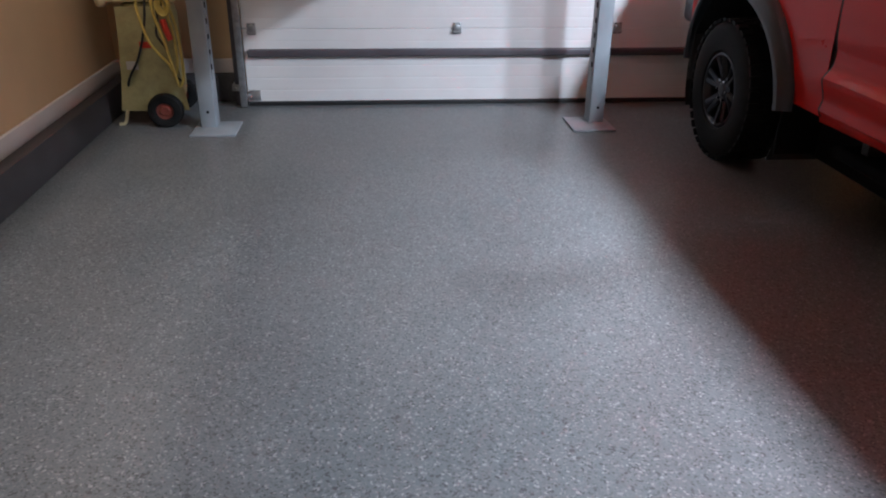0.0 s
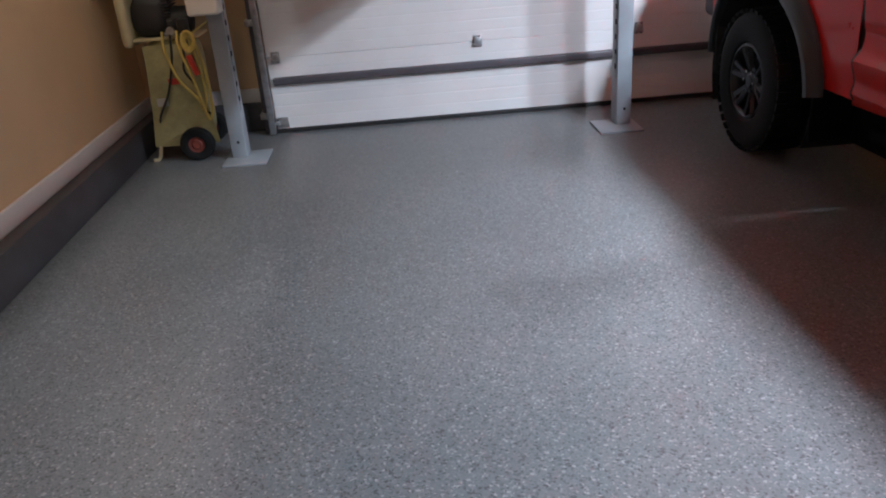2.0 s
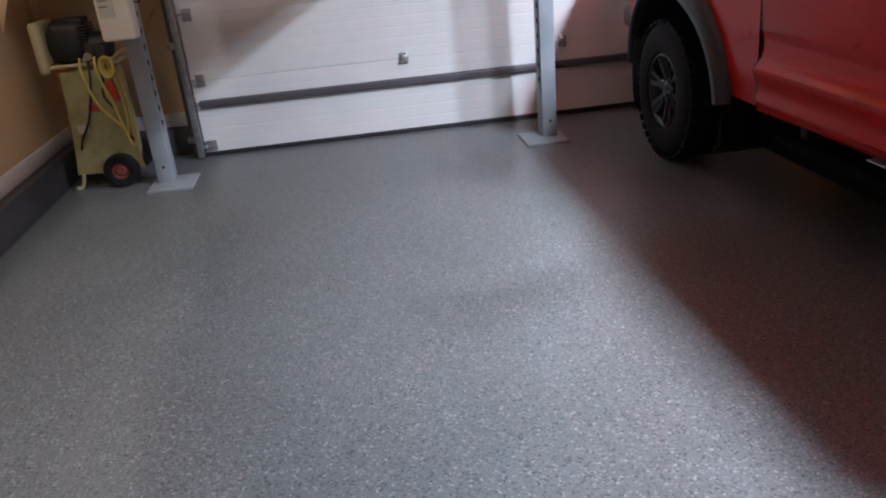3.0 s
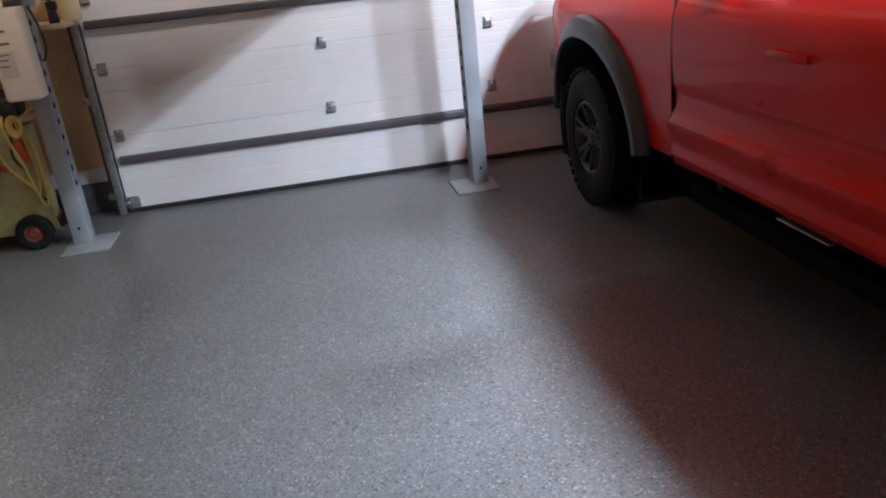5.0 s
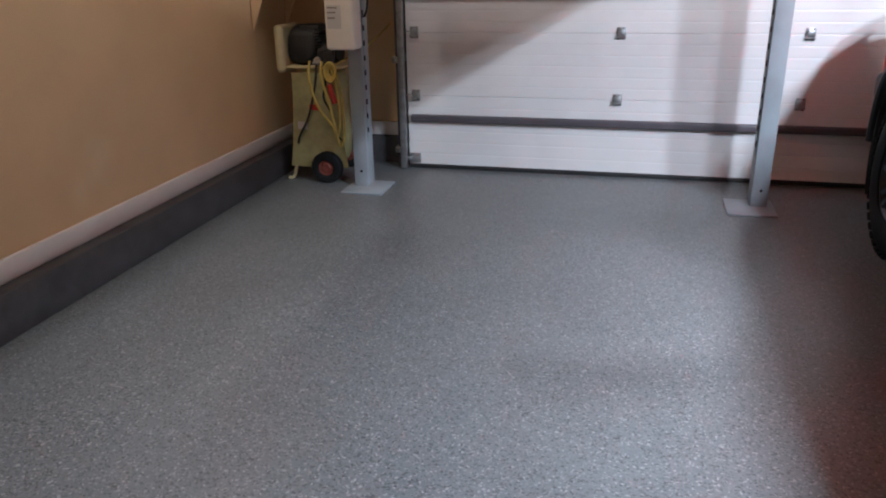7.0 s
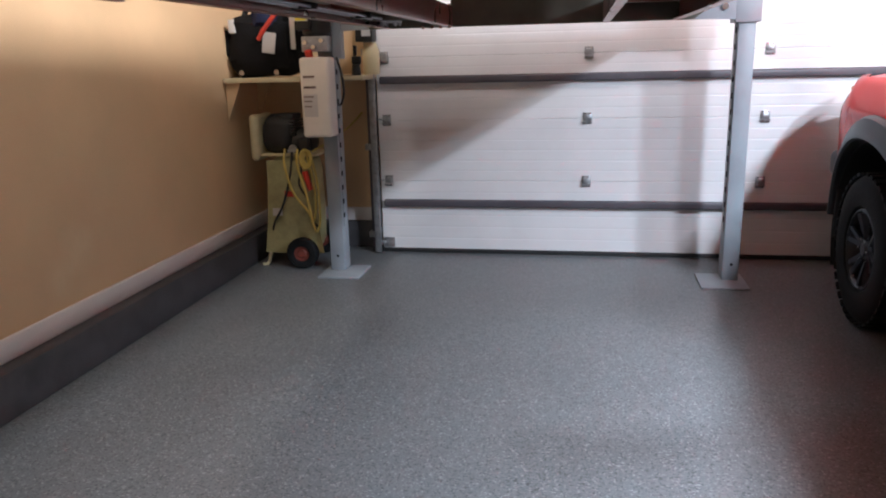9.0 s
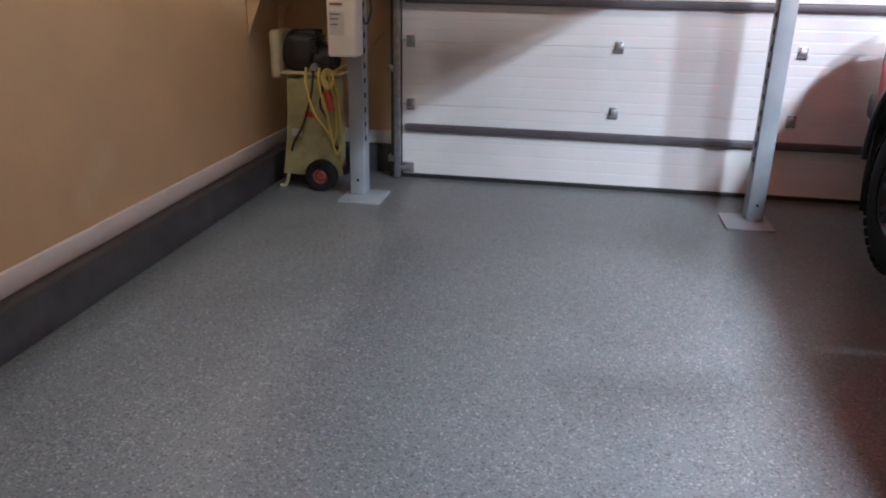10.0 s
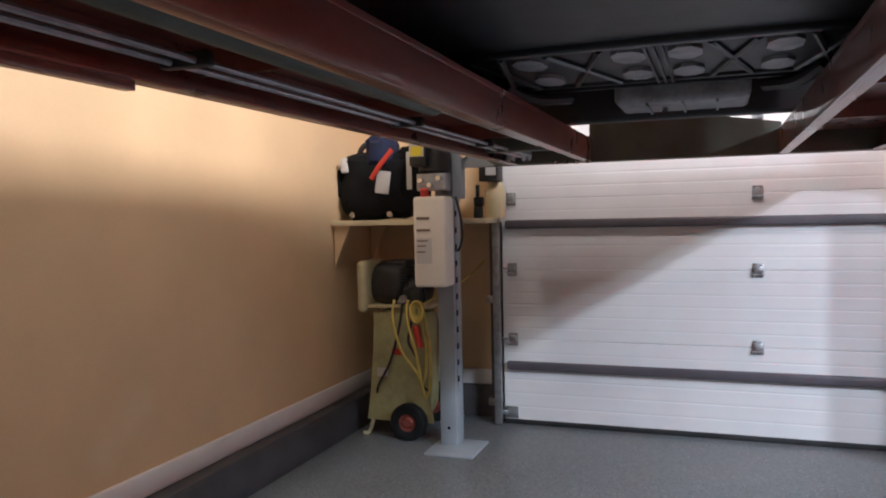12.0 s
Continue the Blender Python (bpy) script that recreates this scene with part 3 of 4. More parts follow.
def wheel(s, yc, name="wheel"):
    xo = TXC - s * 1.075                              # outer face of the tyre
    inn = s * 1.0
    prof = [(0.235, 0.030), (0.25, 0.010), (0.30, 0.0), (0.37, 0.004), (0.41, 0.018), (0.43, 0.045), (0.435, 0.12), (0.435, 0.20), (0.43, 0.255),
            (0.41, 0.285), (0.37, 0.30), (0.28, 0.305), (0.235, 0.28)]
    w = part(name, lathe([(r, h * inn) for r, h in prof], (xo, yc, WZ), "x", 56), M_TYRE, truck, "chunky black off-road tyre and dark alloy rim")
    lug = bmesh.new()
    for k in range(40):
        a = 2 * math.pi * k / 40
        for row, (h0, h1, da) in enumerate(((0.012, 0.075, 0), (0.085, 0.148, 0.5), (0.158, 0.22, 0), (0.23, 0.295, 0.5))):
            q = a + da * 2 * math.pi / 40
            rot = Matrix.Rotation(q, 3, "X")
            c = rot @ Vector((0, 0, 0.434))
            b0 = Matrix.Translation(Vector((xo + inn * (h0 + h1) / 2, yc, WZ)) + c) @ rot.to_4x4()
            r = bmesh.ops.create_cube(lug, size=1.0)
            bmesh.ops.scale(lug, verts=r["verts"], vec=(h1 - h0, 0.046 if row in (0, 3) else 0.04, 0.018))
            bmesh.ops.transform(lug, verts=r["verts"], matrix=b0)
    t = part("tread", lug, M_TYRE, w, smooth=False)
    t["kind"] = "stuff"
    rim = [(0.238, 0.03), (0.232, 0.018), (0.222, 0.016), (0.212, 0.03), (0.20, 0.06), (0.195, 0.20), (0.0, 0.20)]
    part("rim", lathe([(r, h * inn) for r, h in rim], (xo, yc, WZ), "x", 48), M_RIM, w, "dark alloy rim")
    for k in range(6):
        for d in (-0.17, 0.17):
            a = 2 * math.pi * (k + 0.25) / 6
            e, f = a + d * 0.55, a + d
            p0 = Vector((xo + inn * 0.062, yc + 0.055 * math.cos(e), WZ + 0.055 * math.sin(e)))
            p1 = Vector((xo + inn * 0.03, yc + 0.217 * math.cos(f), WZ + 0.217 * math.sin(f)))
            dr = (p1 - p0).normalized()
            m = Matrix.Translation((p0 + p1) / 2) @ dr.to_track_quat("Z", "X").to_matrix().to_4x4()
            b = bmesh.new()
            r = bmesh.ops.create_cube(b, size=1.0)
            bmesh.ops.scale(b, verts=r["verts"], vec=(0.035, 0.024, (p1 - p0).length))
            bmesh.ops.bevel(b, geom=b.edges[:], offset=0.006, segments=2, affect="EDGES")
            bmesh.ops.transform(b, verts=b.verts[:], matrix=m)
            part("spoke", b, M_RIM, w)
    part("hub_cap", lathe([(0, 0.03), (0.035, 0.032), (0.045, 0.045), (0.085, 0.055), (0.09, 0.12)], (xo, yc, WZ), "x", 28) if s > 0 else
         lathe([(0, -0.03), (0.035, -0.032), (0.045, -0.045), (0.085, -0.055), (0.09, -0.12)], (xo, yc, WZ), "x", 28), M_RIM, w, "dark hub cap")
    for k in range(6):
        a = 2 * math.pi * k / 6
        c = (yc + 0.066 * math.cos(a), WZ + 0.066 * math.sin(a))
        part("lug_nut", cyl((xo + inn * 0.055, *c), (xo + inn * 0.030, *c), 0.010, 0.008, seg=6), M_NUT, w, "bright lug nut")


for s in (1, -1):
    ARCH = 0.625
    f = part("fender", skin(s, 4.148, 6.28, 0.56, 1.385, (WY, ARCH), 60, 24), M_RED, truck, "red front fender")
    d1 = part("front_door", skin(s, 2.40, 4.125, 0.60, 1.385, None, 8, 40), M_RED, truck, "red front door")
    part("rear_quarter", skin(s, 2.05, 2.39, 0.60, 1.385, None, 8, 40), M_RED, truck, "red rear quarter panel")
    part("bed_side", skin(s, 0.35, 2.035, 0.56, 1.385, (RWY, ARCH), 50, 22), M_RED, truck, "red cargo bed side")
    part("rocker", skin(s, 2.05, 4.155, 0.54, 0.597, None, 6, 6), M_RED, truck)
    part("front_flare", flare(s, WY), M_FLARE, truck, "grey moulded plastic wheel flare")
    part("rear_flare", flare(s, RWY), M_FLARE, truck, "grey moulded plastic wheel flare")
    for yc in (WY, RWY):
        def liner(u, v, yc=yc, s=s):
            a = math.radians(-25 + 230 * u)
            return (TXC - s * (1.04 - 0.45 * v), yc + 0.584 * math.cos(a) * (1.0 if math.cos(a) > 0 else REAR), WZ + 0.02 + 0.584 * math.sin(a) * 1.03)
        part("wheel_liner", grid(30, 3, liner, thick=0.004), M_BLACK, truck, "black wheel-arch liner")
        wheel(s, yc)
    part("door_gap", skin(s, 4.1265, 4.1395, 0.57, 1.38, None, 2, 40, 0.0), M_SEAL, truck, "black rubber door seal")
    part("splash_flap", box(TXC - s * 1.045, TXC - s * 0.70, WY + 0.53, WY + 0.545, 0.38, 0.78, 0.004), M_SEAL, truck, "black rubber splash flap")
    part("mud_flap", box(TXC - s * 1.05, TXC - s * 0.70, WY - 0.80, WY - 0.785, 0.26, 0.60, 0.004), M_SHADE, truck, "black rubber mud flap")
    # door handle: recess, grip and lock plate
    hx = side_x(s, 3.2, 1.165)
    h = part("door_handle", box(hx - 0.030 if s > 0 else hx + 0.014, hx - 0.014 if s > 0 else hx + 0.030, 3.09, 3.33, 1.155, 1.185, 0.008, 3), M_RED, d1, "red painted pull handle")
    # no hollow here: a flat plate in darker red gives the recess its shade
    part("handle_recess", box(hx - 0.0025, hx + 0.0025, 3.125, 3.275, 1.135, 1.20, 0.002), M_HUBRED, d1, "flat dark red plate, shade of the handle recess in its colour")
    part("handle_mount", box(hx - 0.016, hx + 0.016, 3.295, 3.33, 1.152, 1.188, 0.006), M_RED, d1)
    part("handle_mount", box(hx - 0.016, hx + 0.016, 3.09, 3.12, 1.152, 1.188, 0.006), M_RED, d1)
    # running board
    xa, xb = TXC - s * 0.96, TXC - s * 0.80
    # board kept near-black for the shade it stands in
    rb = part("running_board", box(min(xa, xb), max(xa, xb), 2.1, 4.1, 0.37, 0.43, 0.02, 3), M_SHADE, truck, "black running board")
    # bright plate drawn for the slit of lit floor beyond the truck
    part("lit_floor_plate", box(TXC - s * 0.985 - 0.03, TXC - s * 0.985 + 0.03, 2.98, 3.30, 0.515, 0.523, 0.003), M_GALV, rb, "bright plate standing in for lit floor seen under the truck")
    # added black sheet, stands in for the shade below the sill
    part("shade_skirt", box(TXC - s * 0.80 - 0.01, TXC - s * 0.80 + 0.01, 2.0, 4.6, 0.24, 0.58, 0.004), M_SHADE, truck, "added black sheet in place of the shade under the truck")
    for y in (2.5, 3.9):
        part("board_bracket", box(TXC - s * 0.9, TXC - s * 0.6, y, y + 0.06, 0.43, 0.55, 0.008), M_BLACK, rb)
    # headlight and marker in the front corner
    def lens_at(u, v, s=s):
        y, z = 5.98 + 0.29 * u, 1.08 + 0.19 * v
        return (side_x(s, y, z) - s * 0.004, y, z)
    hl = part("headlight", grid(8, 5, lens_at, thick=0.006), M_CARPAINT, truck, "dark smoked headlight")
    xm = side_x(s, 6.16, 1.30)
    part("marker_light", box(xm - 0.012, xm + 0.012, 6.12, 6.20, 1.285, 1.312, 0.004), M_AMBER, hl, "amber marker lamp")
    # mirror
    mi = part("door_mirror", box(TXC - s * 1.10 - 0.095, TXC - s * 1.10 + 0.095, 3.84, 3.96, 1.40, 1.66, 0.04, 3), M_BLACK, truck, "black door mirror")
    part("mirror_arm", box(TXC - s * 0.99 - 0.07, TXC - s * 0.99 + 0.07, 3.87, 3.93, 1.385, 1.43, 0.012), M_BLACK, mi)
    part("mirror_glass", box(TXC - s * 1.10 - 0.08, TXC - s * 1.10 + 0.08, 3.836, 3.84, 1.43, 1.63, 0.002), M_NUT, mi, "mirror glass")


def hood_at(u, v):
    y = 4.16 + 2.10 * u
    half = 0.945 - (0.20 * ((y - 5.75) / 0.55) ** 2 if y > 5.75 else 0)
    q = 2 * v - 1
    z = 1.388 + 0.055 * (1 - q ** 4) - 0.05 * max(0, (u - 0.6) / 0.4) ** 2 + (0.012 if abs(q) < 0.55 else 0)
    return (TXC + half * q, y, z)


part("hood", grid(30, 33, hood_at, thick=0.006), M_RED, truck, "red hood with raised centre")
part("hood_vent", box(TXC - 0.52, TXC + 0.52, 5.2, 5.55, 1.452, 1.462, 0.003), M_BLACK, truck, "black hood vent")
part("grille", box(TXC - 0.70, TXC + 0.70, 6.17, 6.26, 0.86, 1.33, 0.03, 3), M_BLACK, truck, "black grille")
fb = part("front_bumper", box(TXC - 0.86, TXC + 0.86, 6.12, 6.36, 0.60, 0.86, 0.06, 4), M_FLARE, truck, "grey front bumper")
for s in (1, -1):
    x = TXC - s * 0.87
    part("bumper_end", box(x - 0.12, x + 0.12, 5.86, 6.22, 0.72, 0.90, 0.05, 3), M_FLARE, truck, "grey bumper end")
# solid blocks, oversized and near-black so the space below reads as shaded
part("frame_and_axles", box(TXC - 0.70, TXC + 0.70, 2.1, 4.6, 0.22, 0.52, 0.03), M_SHADE, truck, "frame and tanks below, enlarged and blackened for shade")
part("chassis", box(TXC - 0.80, TXC + 0.72, 0.5, 6.1, 0.50, 0.66, 0.02), M_SHADE, truck, "chassis and underbody, shade put into its black")
part("tailgate", box(TXC - 0.96, TXC + 0.96, 0.33, 0.38, 0.62, 1.38, 0.02), M_RED, truck)
part("bed_floor", box(TXC - 1.03, TXC + 1.03, 0.38, 2.03, 0.66, 0.70), M_BLACK, truck)
part("cab_floor", box(TXC - 1.035, TXC + 1.035, 2.05, 4.15, 0.60, 0.64), M_BLACK, truck)
part("firewall", box(TXC - 1.015, TXC + 1.015, 4.16, 4.19, 0.6, 1.37), M_BLACK, truck)
part("cab_back", box(TXC - 0.94, TXC + 0.94, 2.04, 2.07, 0.64, 1.4), M_RED, truck)


def roof_at(u, v):
    y, q = 2.15 + 1.35 * u, 2 * v - 1
    return (TXC + 0.76 * q, y, 1.93 + 0.035 * (1 - q * q) - 0.03 * (2 * u - 1) ** 2)


part("roof", grid(12, 13, roof_at, thick=0.03), M_RED, truck, "red cab roof")
part("windshield", grid(3, 9, lambda u, v: (TXC + (0.9 - 0.16 * u) * (2 * v - 1), 4.13 - 0.63 * u, 1.40 + 0.51 * u), thick=0.005), M_GLASS, truck, "tinted windshield")
part("rear_window", grid(3, 9, lambda u, v: (TXC + (0.9 - 0.16 * u) * (2 * v - 1), 2.07 + 0.08 * u, 1.40 + 0.51 * u), thick=0.005), M_GLASS, truck, "tinted rear window")
for s in (1, -1):
    part("side_window", grid(2, 2, lambda u, v: (TXC - s * (0.95 - 0.17 * v), 2.2 + (1.88 - 0.62 * v) * u + 0.05 * v, 1.39 + 0.52 * v), thick=0.005), M_GLASS, truck, "tinted side window")
    for y0, y1 in ((4.13, 3.50), (3.02, 3.00), (2.08, 2.16)):
        part("pillar", hose([(TXC - s * 0.95, y0, 1.38), (TXC - s * 0.865, (y0 + y1) / 2, 1.66), (TXC - s * 0.78, y1, 1.92)], 0.035), M_RED, truck)

place(truck, (0.045, 0.45, 0.012))

# ---------------- the car on the lift ----------------
CXC = 0.73
car = thing("raised_car", (CXC, 3.6, RZ + 0.135), "dark car standing on the raised lift runways", "car")
CZ0 = RZ + 0.135                                      # top of the runways


def shell(y0, y1, half, zb, zt):
    """A rounded body: half width and roof height change along y by the given functions."""
    def at(u, v):
        y = y0 + (y1 - y0) * u
        a = 2 * math.pi * v
        c, s = math.cos(a), math.sin(a)
        h, b, t = half(u), zb(u), zt(u)
        return (CXC + h * math.copysign(abs(c) ** 0.3, c), y, (b + t) / 2 + (t - b) / 2 * math.copysign(abs(s) ** 0.35, s))
    b = grid(24, 41, at)
    bmesh.ops.remove_doubles(b, verts=b.verts[:], dist=1e-4)
    bmesh.ops.holes_fill(b, edges=b.edges[:], sides=60)
    return b


part("body", shell(1.35, 5.62, lambda u: 0.88 * (1 - 0.25 * abs(2 * u - 1) ** 8), lambda u: CZ0 + 0.18 + 0.12 * abs(2 * u - 1) ** 8,
                   lambda u: CZ0 + 0.98 - 0.10 * u ** 3 - 0.10 * abs(2 * u - 1) ** 9), M_CARPAINT, car, "dark painted car body")
part("cabin", shell(1.75, 4.1, lambda u: 0.50 - 0.05 * abs(2 * u - 1) ** 3, lambda u: CZ0 + 0.8, lambda u: CZ0 + 1.25 - 0.3 * abs(2 * u - 1) ** 3), M_CARPAINT, car, "dark glazed cabin")
for x, s in ((-0.02, 1), (1.48, -1)):
    for y in (4.75, 2.15):
        w = part("wheel", lathe([(0.20, -0.09), (0.27, -0.105), (0.305, -0.09), (0.315, -0.05), (0.315, 0.05), (0.305, 0.09), (0.27, 0.105), (0.20, 0.09)],
                                (x, y, CZ0 + 0.315), "x", 40), M_TYRE, car, "black car tyre")
        part("rim", lathe([(0.205, -0.09), (0.19, -0.07), (0.185, 0.0), (0, 0.0)], (x, y, CZ0 + 0.315), "x", 30), M_GALV, w, "silver rim")
UB = CZ0 + 0.135
part("floor_pan", box(0.0, 1.46, 1.7, 4.08, UB, UB + 0.05, 0.012), M_UNDER, car, "black smooth underbody panel")
part("pan_lip", box(-0.05, 1.50, 4.07, 4.115, UB - 0.022, UB + 0.03, 0.01, 3), M_FLARE, car, "grey rolled edge of the panel")
tray = part("engine_tray", box(0.06, 1.45, 4.13, 5.12, UB + 0.012, UB + 0.035, 0.004), M_UNDER, car, "black ribbed engine undertray with grey pads")


def pad(x, y, w, d):
    """A flat eight-cornered pad standing a little below the tray."""
    b = bmesh.new()
    c = 0.28
    pts = [(-1, -1 + 2 * c), (-1 + 2 * c, -1), (1 - 2 * c, -1), (1, -1 + 2 * c), (1, 1 - 2 * c), (1 - 2 * c, 1), (-1 + 2 * c, 1), (-1, 1 - 2 * c)]
    lo = [b.verts.new((x + w / 2 * p, y + d / 2 * q, UB - 0.004)) for p, q in pts]
    hi = [b.verts.new((x + w / 2 * p, y + d / 2 * q, UB + 0.013)) for p, q in pts]
    b.faces.new(lo), b.faces.new(hi)
    for i in range(8):
        b.faces.new((lo[i], lo[(i + 1) % 8], hi[(i + 1) % 8], hi[i]))
    return b


for x in (0.30, 0.67, 0.87, 1.20):
    for y in (4.36, 4.74):
        part("pad", pad(x, y, 0.118, 0.22), M_ALU, tray, "dull aluminium pad", smooth=False)
for x0, x1 in ((0.39, 0.58), (0.96, 1.11), (1.28, 1.42), (0.10, 0.22)):
    for a, b in (((x0, 4.22), (x1, 4.90)), ((x1, 4.22), (x0, 4.90))):
        part("rib", cyl((*a, UB + 0.004), (*b, UB + 0.004), 0.014, seg=6), M_FLARE, tray)
for y in (4.2, 4.94, 5.06):
    part("rib", box(0.1, 1.42, y - 0.012, y + 0.012, UB - 0.002, UB + 0.014, 0.003), M_UNDER, tray)
for x in (0.735, 0.765, 0.795):
    part("rib", box(x - 0.006, x + 0.006, 4.2, 5.0, UB - 0.004, UB + 0.014, 0.002), M_FLARE, tray)
part("front_valance", box(-0.02, 1.48, 5.50, 5.60, UB - 0.10, UB + 0.15, 0.02, 3), M_UNDER, car, "black front valance")
# unseen sills, brought down to the runways to stop light passing beneath the car
for x in (-0.16, 1.50):
    part("sill_light_stop", box(x, x + 0.12, 1.9, 5.3, CZ0 + 0.004, CZ0 + 0.30, 0.025, 3), M_CARPAINT, car, "added dark sill box that blocks light above the runway")
oil = part("oil_pan", box(0.52, 1.12, 5.12, 5.50, UB - 0.07, UB + 0.06, 0.03, 3), M_ALU, car, "cast aluminium pan")
for x in (0.66, 0.82, 0.97):
    part("pan_rib", box(x, x + 0.012, 5.14, 5.48, UB - 0.080, UB - 0.066, 0.003), M_ALU, oil)
part("drain_plug", cyl((0.74, 5.3, UB - 0.07), (0.74, 5.3, UB - 0.092), 0.014, seg=6), M_NUT, oil)
part("lower_arm", hose([(0.30, 5.2, UB - 0.01), (0.16, 5.0, UB - 0.03), (0.08, 4.8, UB)], 0.03), M_UNDER, car, "black suspension arm")
part("lower_arm", hose([(1.18, 5.2, UB - 0.01), (1.30, 5.0, UB - 0.03), (1.38, 4.8, UB)], 0.03), M_UNDER, car, "black suspension arm")

place(car, (-0.13, 0.53, 0))


def lumpy(at, size, mat_, name, label, category, seed, k=0.16, sub=3):
    """A soft sack-like body with folds."""
    b = bmesh.new()
    bmesh.ops.create_icosphere(b, subdivisions=sub, radius=1.0)
    for v in b.verts:
        n = noise.noise(v.co * 1.7 + Vector((seed, 0, 0))) * k + noise.noise(v.co * 4.5 + Vector((0, seed, 0))) * k * 0.45
        c = v.co.copy()
        v.co = Vector([math.copysign(abs(q) ** 0.6, q) * (1 + n) for q in c])
        v.co = Vector((at[0] + v.co.x * size[0] / 2, at[1] + v.co.y * size[1] / 2, at[2] + max(0.0, (v.co.z + 1) / 2) * size[2]))
    return b


# ---------------- corner: compressor, shelf and what lies on it ----------------
comp = thing("air_compressor", (-1.02, 6.45, 0), "cream-green upright air compressor on wheels with yellow hose", "air compressor")
KX, KY = -1.03, 6.46
part("tank", lathe([(0, 0.10), (0.10, 0.105), (0.17, 0.14), (0.195, 0.20), (0.20, 0.30), (0.198, 0.78), (0.18, 0.85), (0.12, 0.89), (0, 0.90)], (KX, KY, 0), "z", 40), M_CREAM, comp, "cream-green worn steel tank")


def skirt_at(u, v):
    w = 0.178 + 0.062 * v ** 1.8
    return (KX + 0.01 + w * (2 * u - 1), KY - 0.20 - 0.012 * math.sin(math.pi * u), 0.86 - 0.75 * v)


part("front_skirt", grid(9, 9, skirt_at, thick=0.008), M_CREAM, comp, "cream-green front plate")
part("axle_plate", box(KX + 0.02, KX + 0.16, KY - 0.185, KY - 0.17, 0.12, 0.34, 0.01), M_CREAM, comp)
for y in (KY - 0.26, KY + 0.24):
    w = part("wheel", lathe([(0.06, -0.035), (0.085, -0.045), (0.115, -0.04), (0.125, -0.02), (0.125, 0.02), (0.115, 0.04), (0.085, 0.045), (0.06, 0.035)],
                            (-0.935, y, 0.125), "y", 36), M_TYRE, comp, "black rubber wheel")
    part("hub", lathe([(0, -0.03), (0.03, -0.034), (0.04, -0.02), (0.066, -0.026), (0.07, 0.0), (0.066, 0.026), (0, 0.03)], (-0.935, y, 0.125), "y", 24), M_HUBRED, w, "faded red hub")
part("axle", cyl((-0.935, KY - 0.28, 0.125), (-0.935, KY + 0.26, 0.125), 0.009, seg=10), M_GALV, comp)
part("foot", hose([(-1.20, KY - 0.18, 0.26), (-1.225, KY - 0.2, 0.10), (-1.25, KY - 0.21, 0.018), (-1.29, KY - 0.22, 0.012)], 0.014), M_GUARD, comp, "bent cream steel foot")
part("deck_plate", box(KX - 0.25, KX + 0.22, KY - 0.16, KY + 0.16, 0.885, 0.905, 0.006), M_GUARD, comp)


part("belt_guard", box(-1.335, -1.262, KY - 0.19, KY + 0.15, 0.85, 1.215, 0.034, 4), M_GUARD, comp, "cream plastic belt guard")
part("crankcase", box(-1.14, -0.95, KY - 0.12, KY + 0.12, 0.905, 1.04, 0.03, 3), M_BLACK, comp, "black crankcase")
for k in range(6):
    part("cooling_fin", box(-1.17, -0.98, KY - 0.13, KY + 0.09, 1.045 + 0.022 * k, 1.057 + 0.022 * k, 0.003), M_BLACK, comp)
part("shroud", lumpy((-1.13, KY - 0.02, 0.905), (0.26, 0.27, 0.31), None, "", "", "", 5, 0.12), M_BLACK, comp, "black pump shroud")
part("cylinder_head", box(-1.155, -0.995, KY - 0.11, KY + 0.07, 1.17, 1.215, 0.012), M_BLACK, comp)
part("motor", cyl((-1.2, KY - 0.02, 1.01), (-0.86, KY - 0.02, 1.01), 0.095, seg=28, bevel=0.012), M_BLACK, comp, "black electric motor")
part("pressure_switch", box(-0.93, -0.86, KY - 0.21, KY - 0.13, 0.93, 1.03, 0.01), M_BLACK, comp)
part("gauge", cyl((-0.98, KY - 0.19, 0.955), (-0.98, KY - 0.215, 0.955), 0.028, seg=20), M_GALV, comp, "small pressure gauge")
part("regulator", cyl((-1.03, KY - 0.18, 0.93), (-0.90, KY - 0.18, 0.93), 0.014, seg=12), M_GALV, comp)
part("label", box(-1.17, -1.09, KY - 0.232, KY - 0.228, 0.42, 0.48), M_LABEL, comp, "small worn white label")
part("red_label", box(-1.06, -0.98, KY - 0.236, KY - 0.231, 0.575, 0.62), M_REDP, comp, "faded red label")
part("black_cable", hose([(-0.99, KY - 0.2, 0.93), (-1.0, KY - 0.25, 0.75), (-1.07, KY - 0.25, 0.52), (-1.16, KY - 0.24, 0.36), (-1.2, KY - 0.18, 0.26)], 0.008), M_BLACK, comp, "black power cable")
part("black_cable", hose([(-0.93, KY - 0.21, 0.95), (-0.90, KY - 0.27, 0.80), (-0.92, KY - 0.28, 0.68), (-0.86, KY - 0.28, 0.56), (-0.84, KY - 0.27, 0.40), (-0.80, KY - 0.25, 0.34)], 0.008), M_BLACK, comp)
part("red_grip", hose([(-0.87, KY - 0.27, 0.78), (-0.85, KY - 0.28, 0.71), (-0.83, KY - 0.28, 0.64)], 0.022), M_REDP, comp, "red blow-gun grip")
airhose = thing("air_hose", (-0.95, 6.17, 0.3), "yellow air hose draped over the compressor in loops", "hose")
random.seed(4)
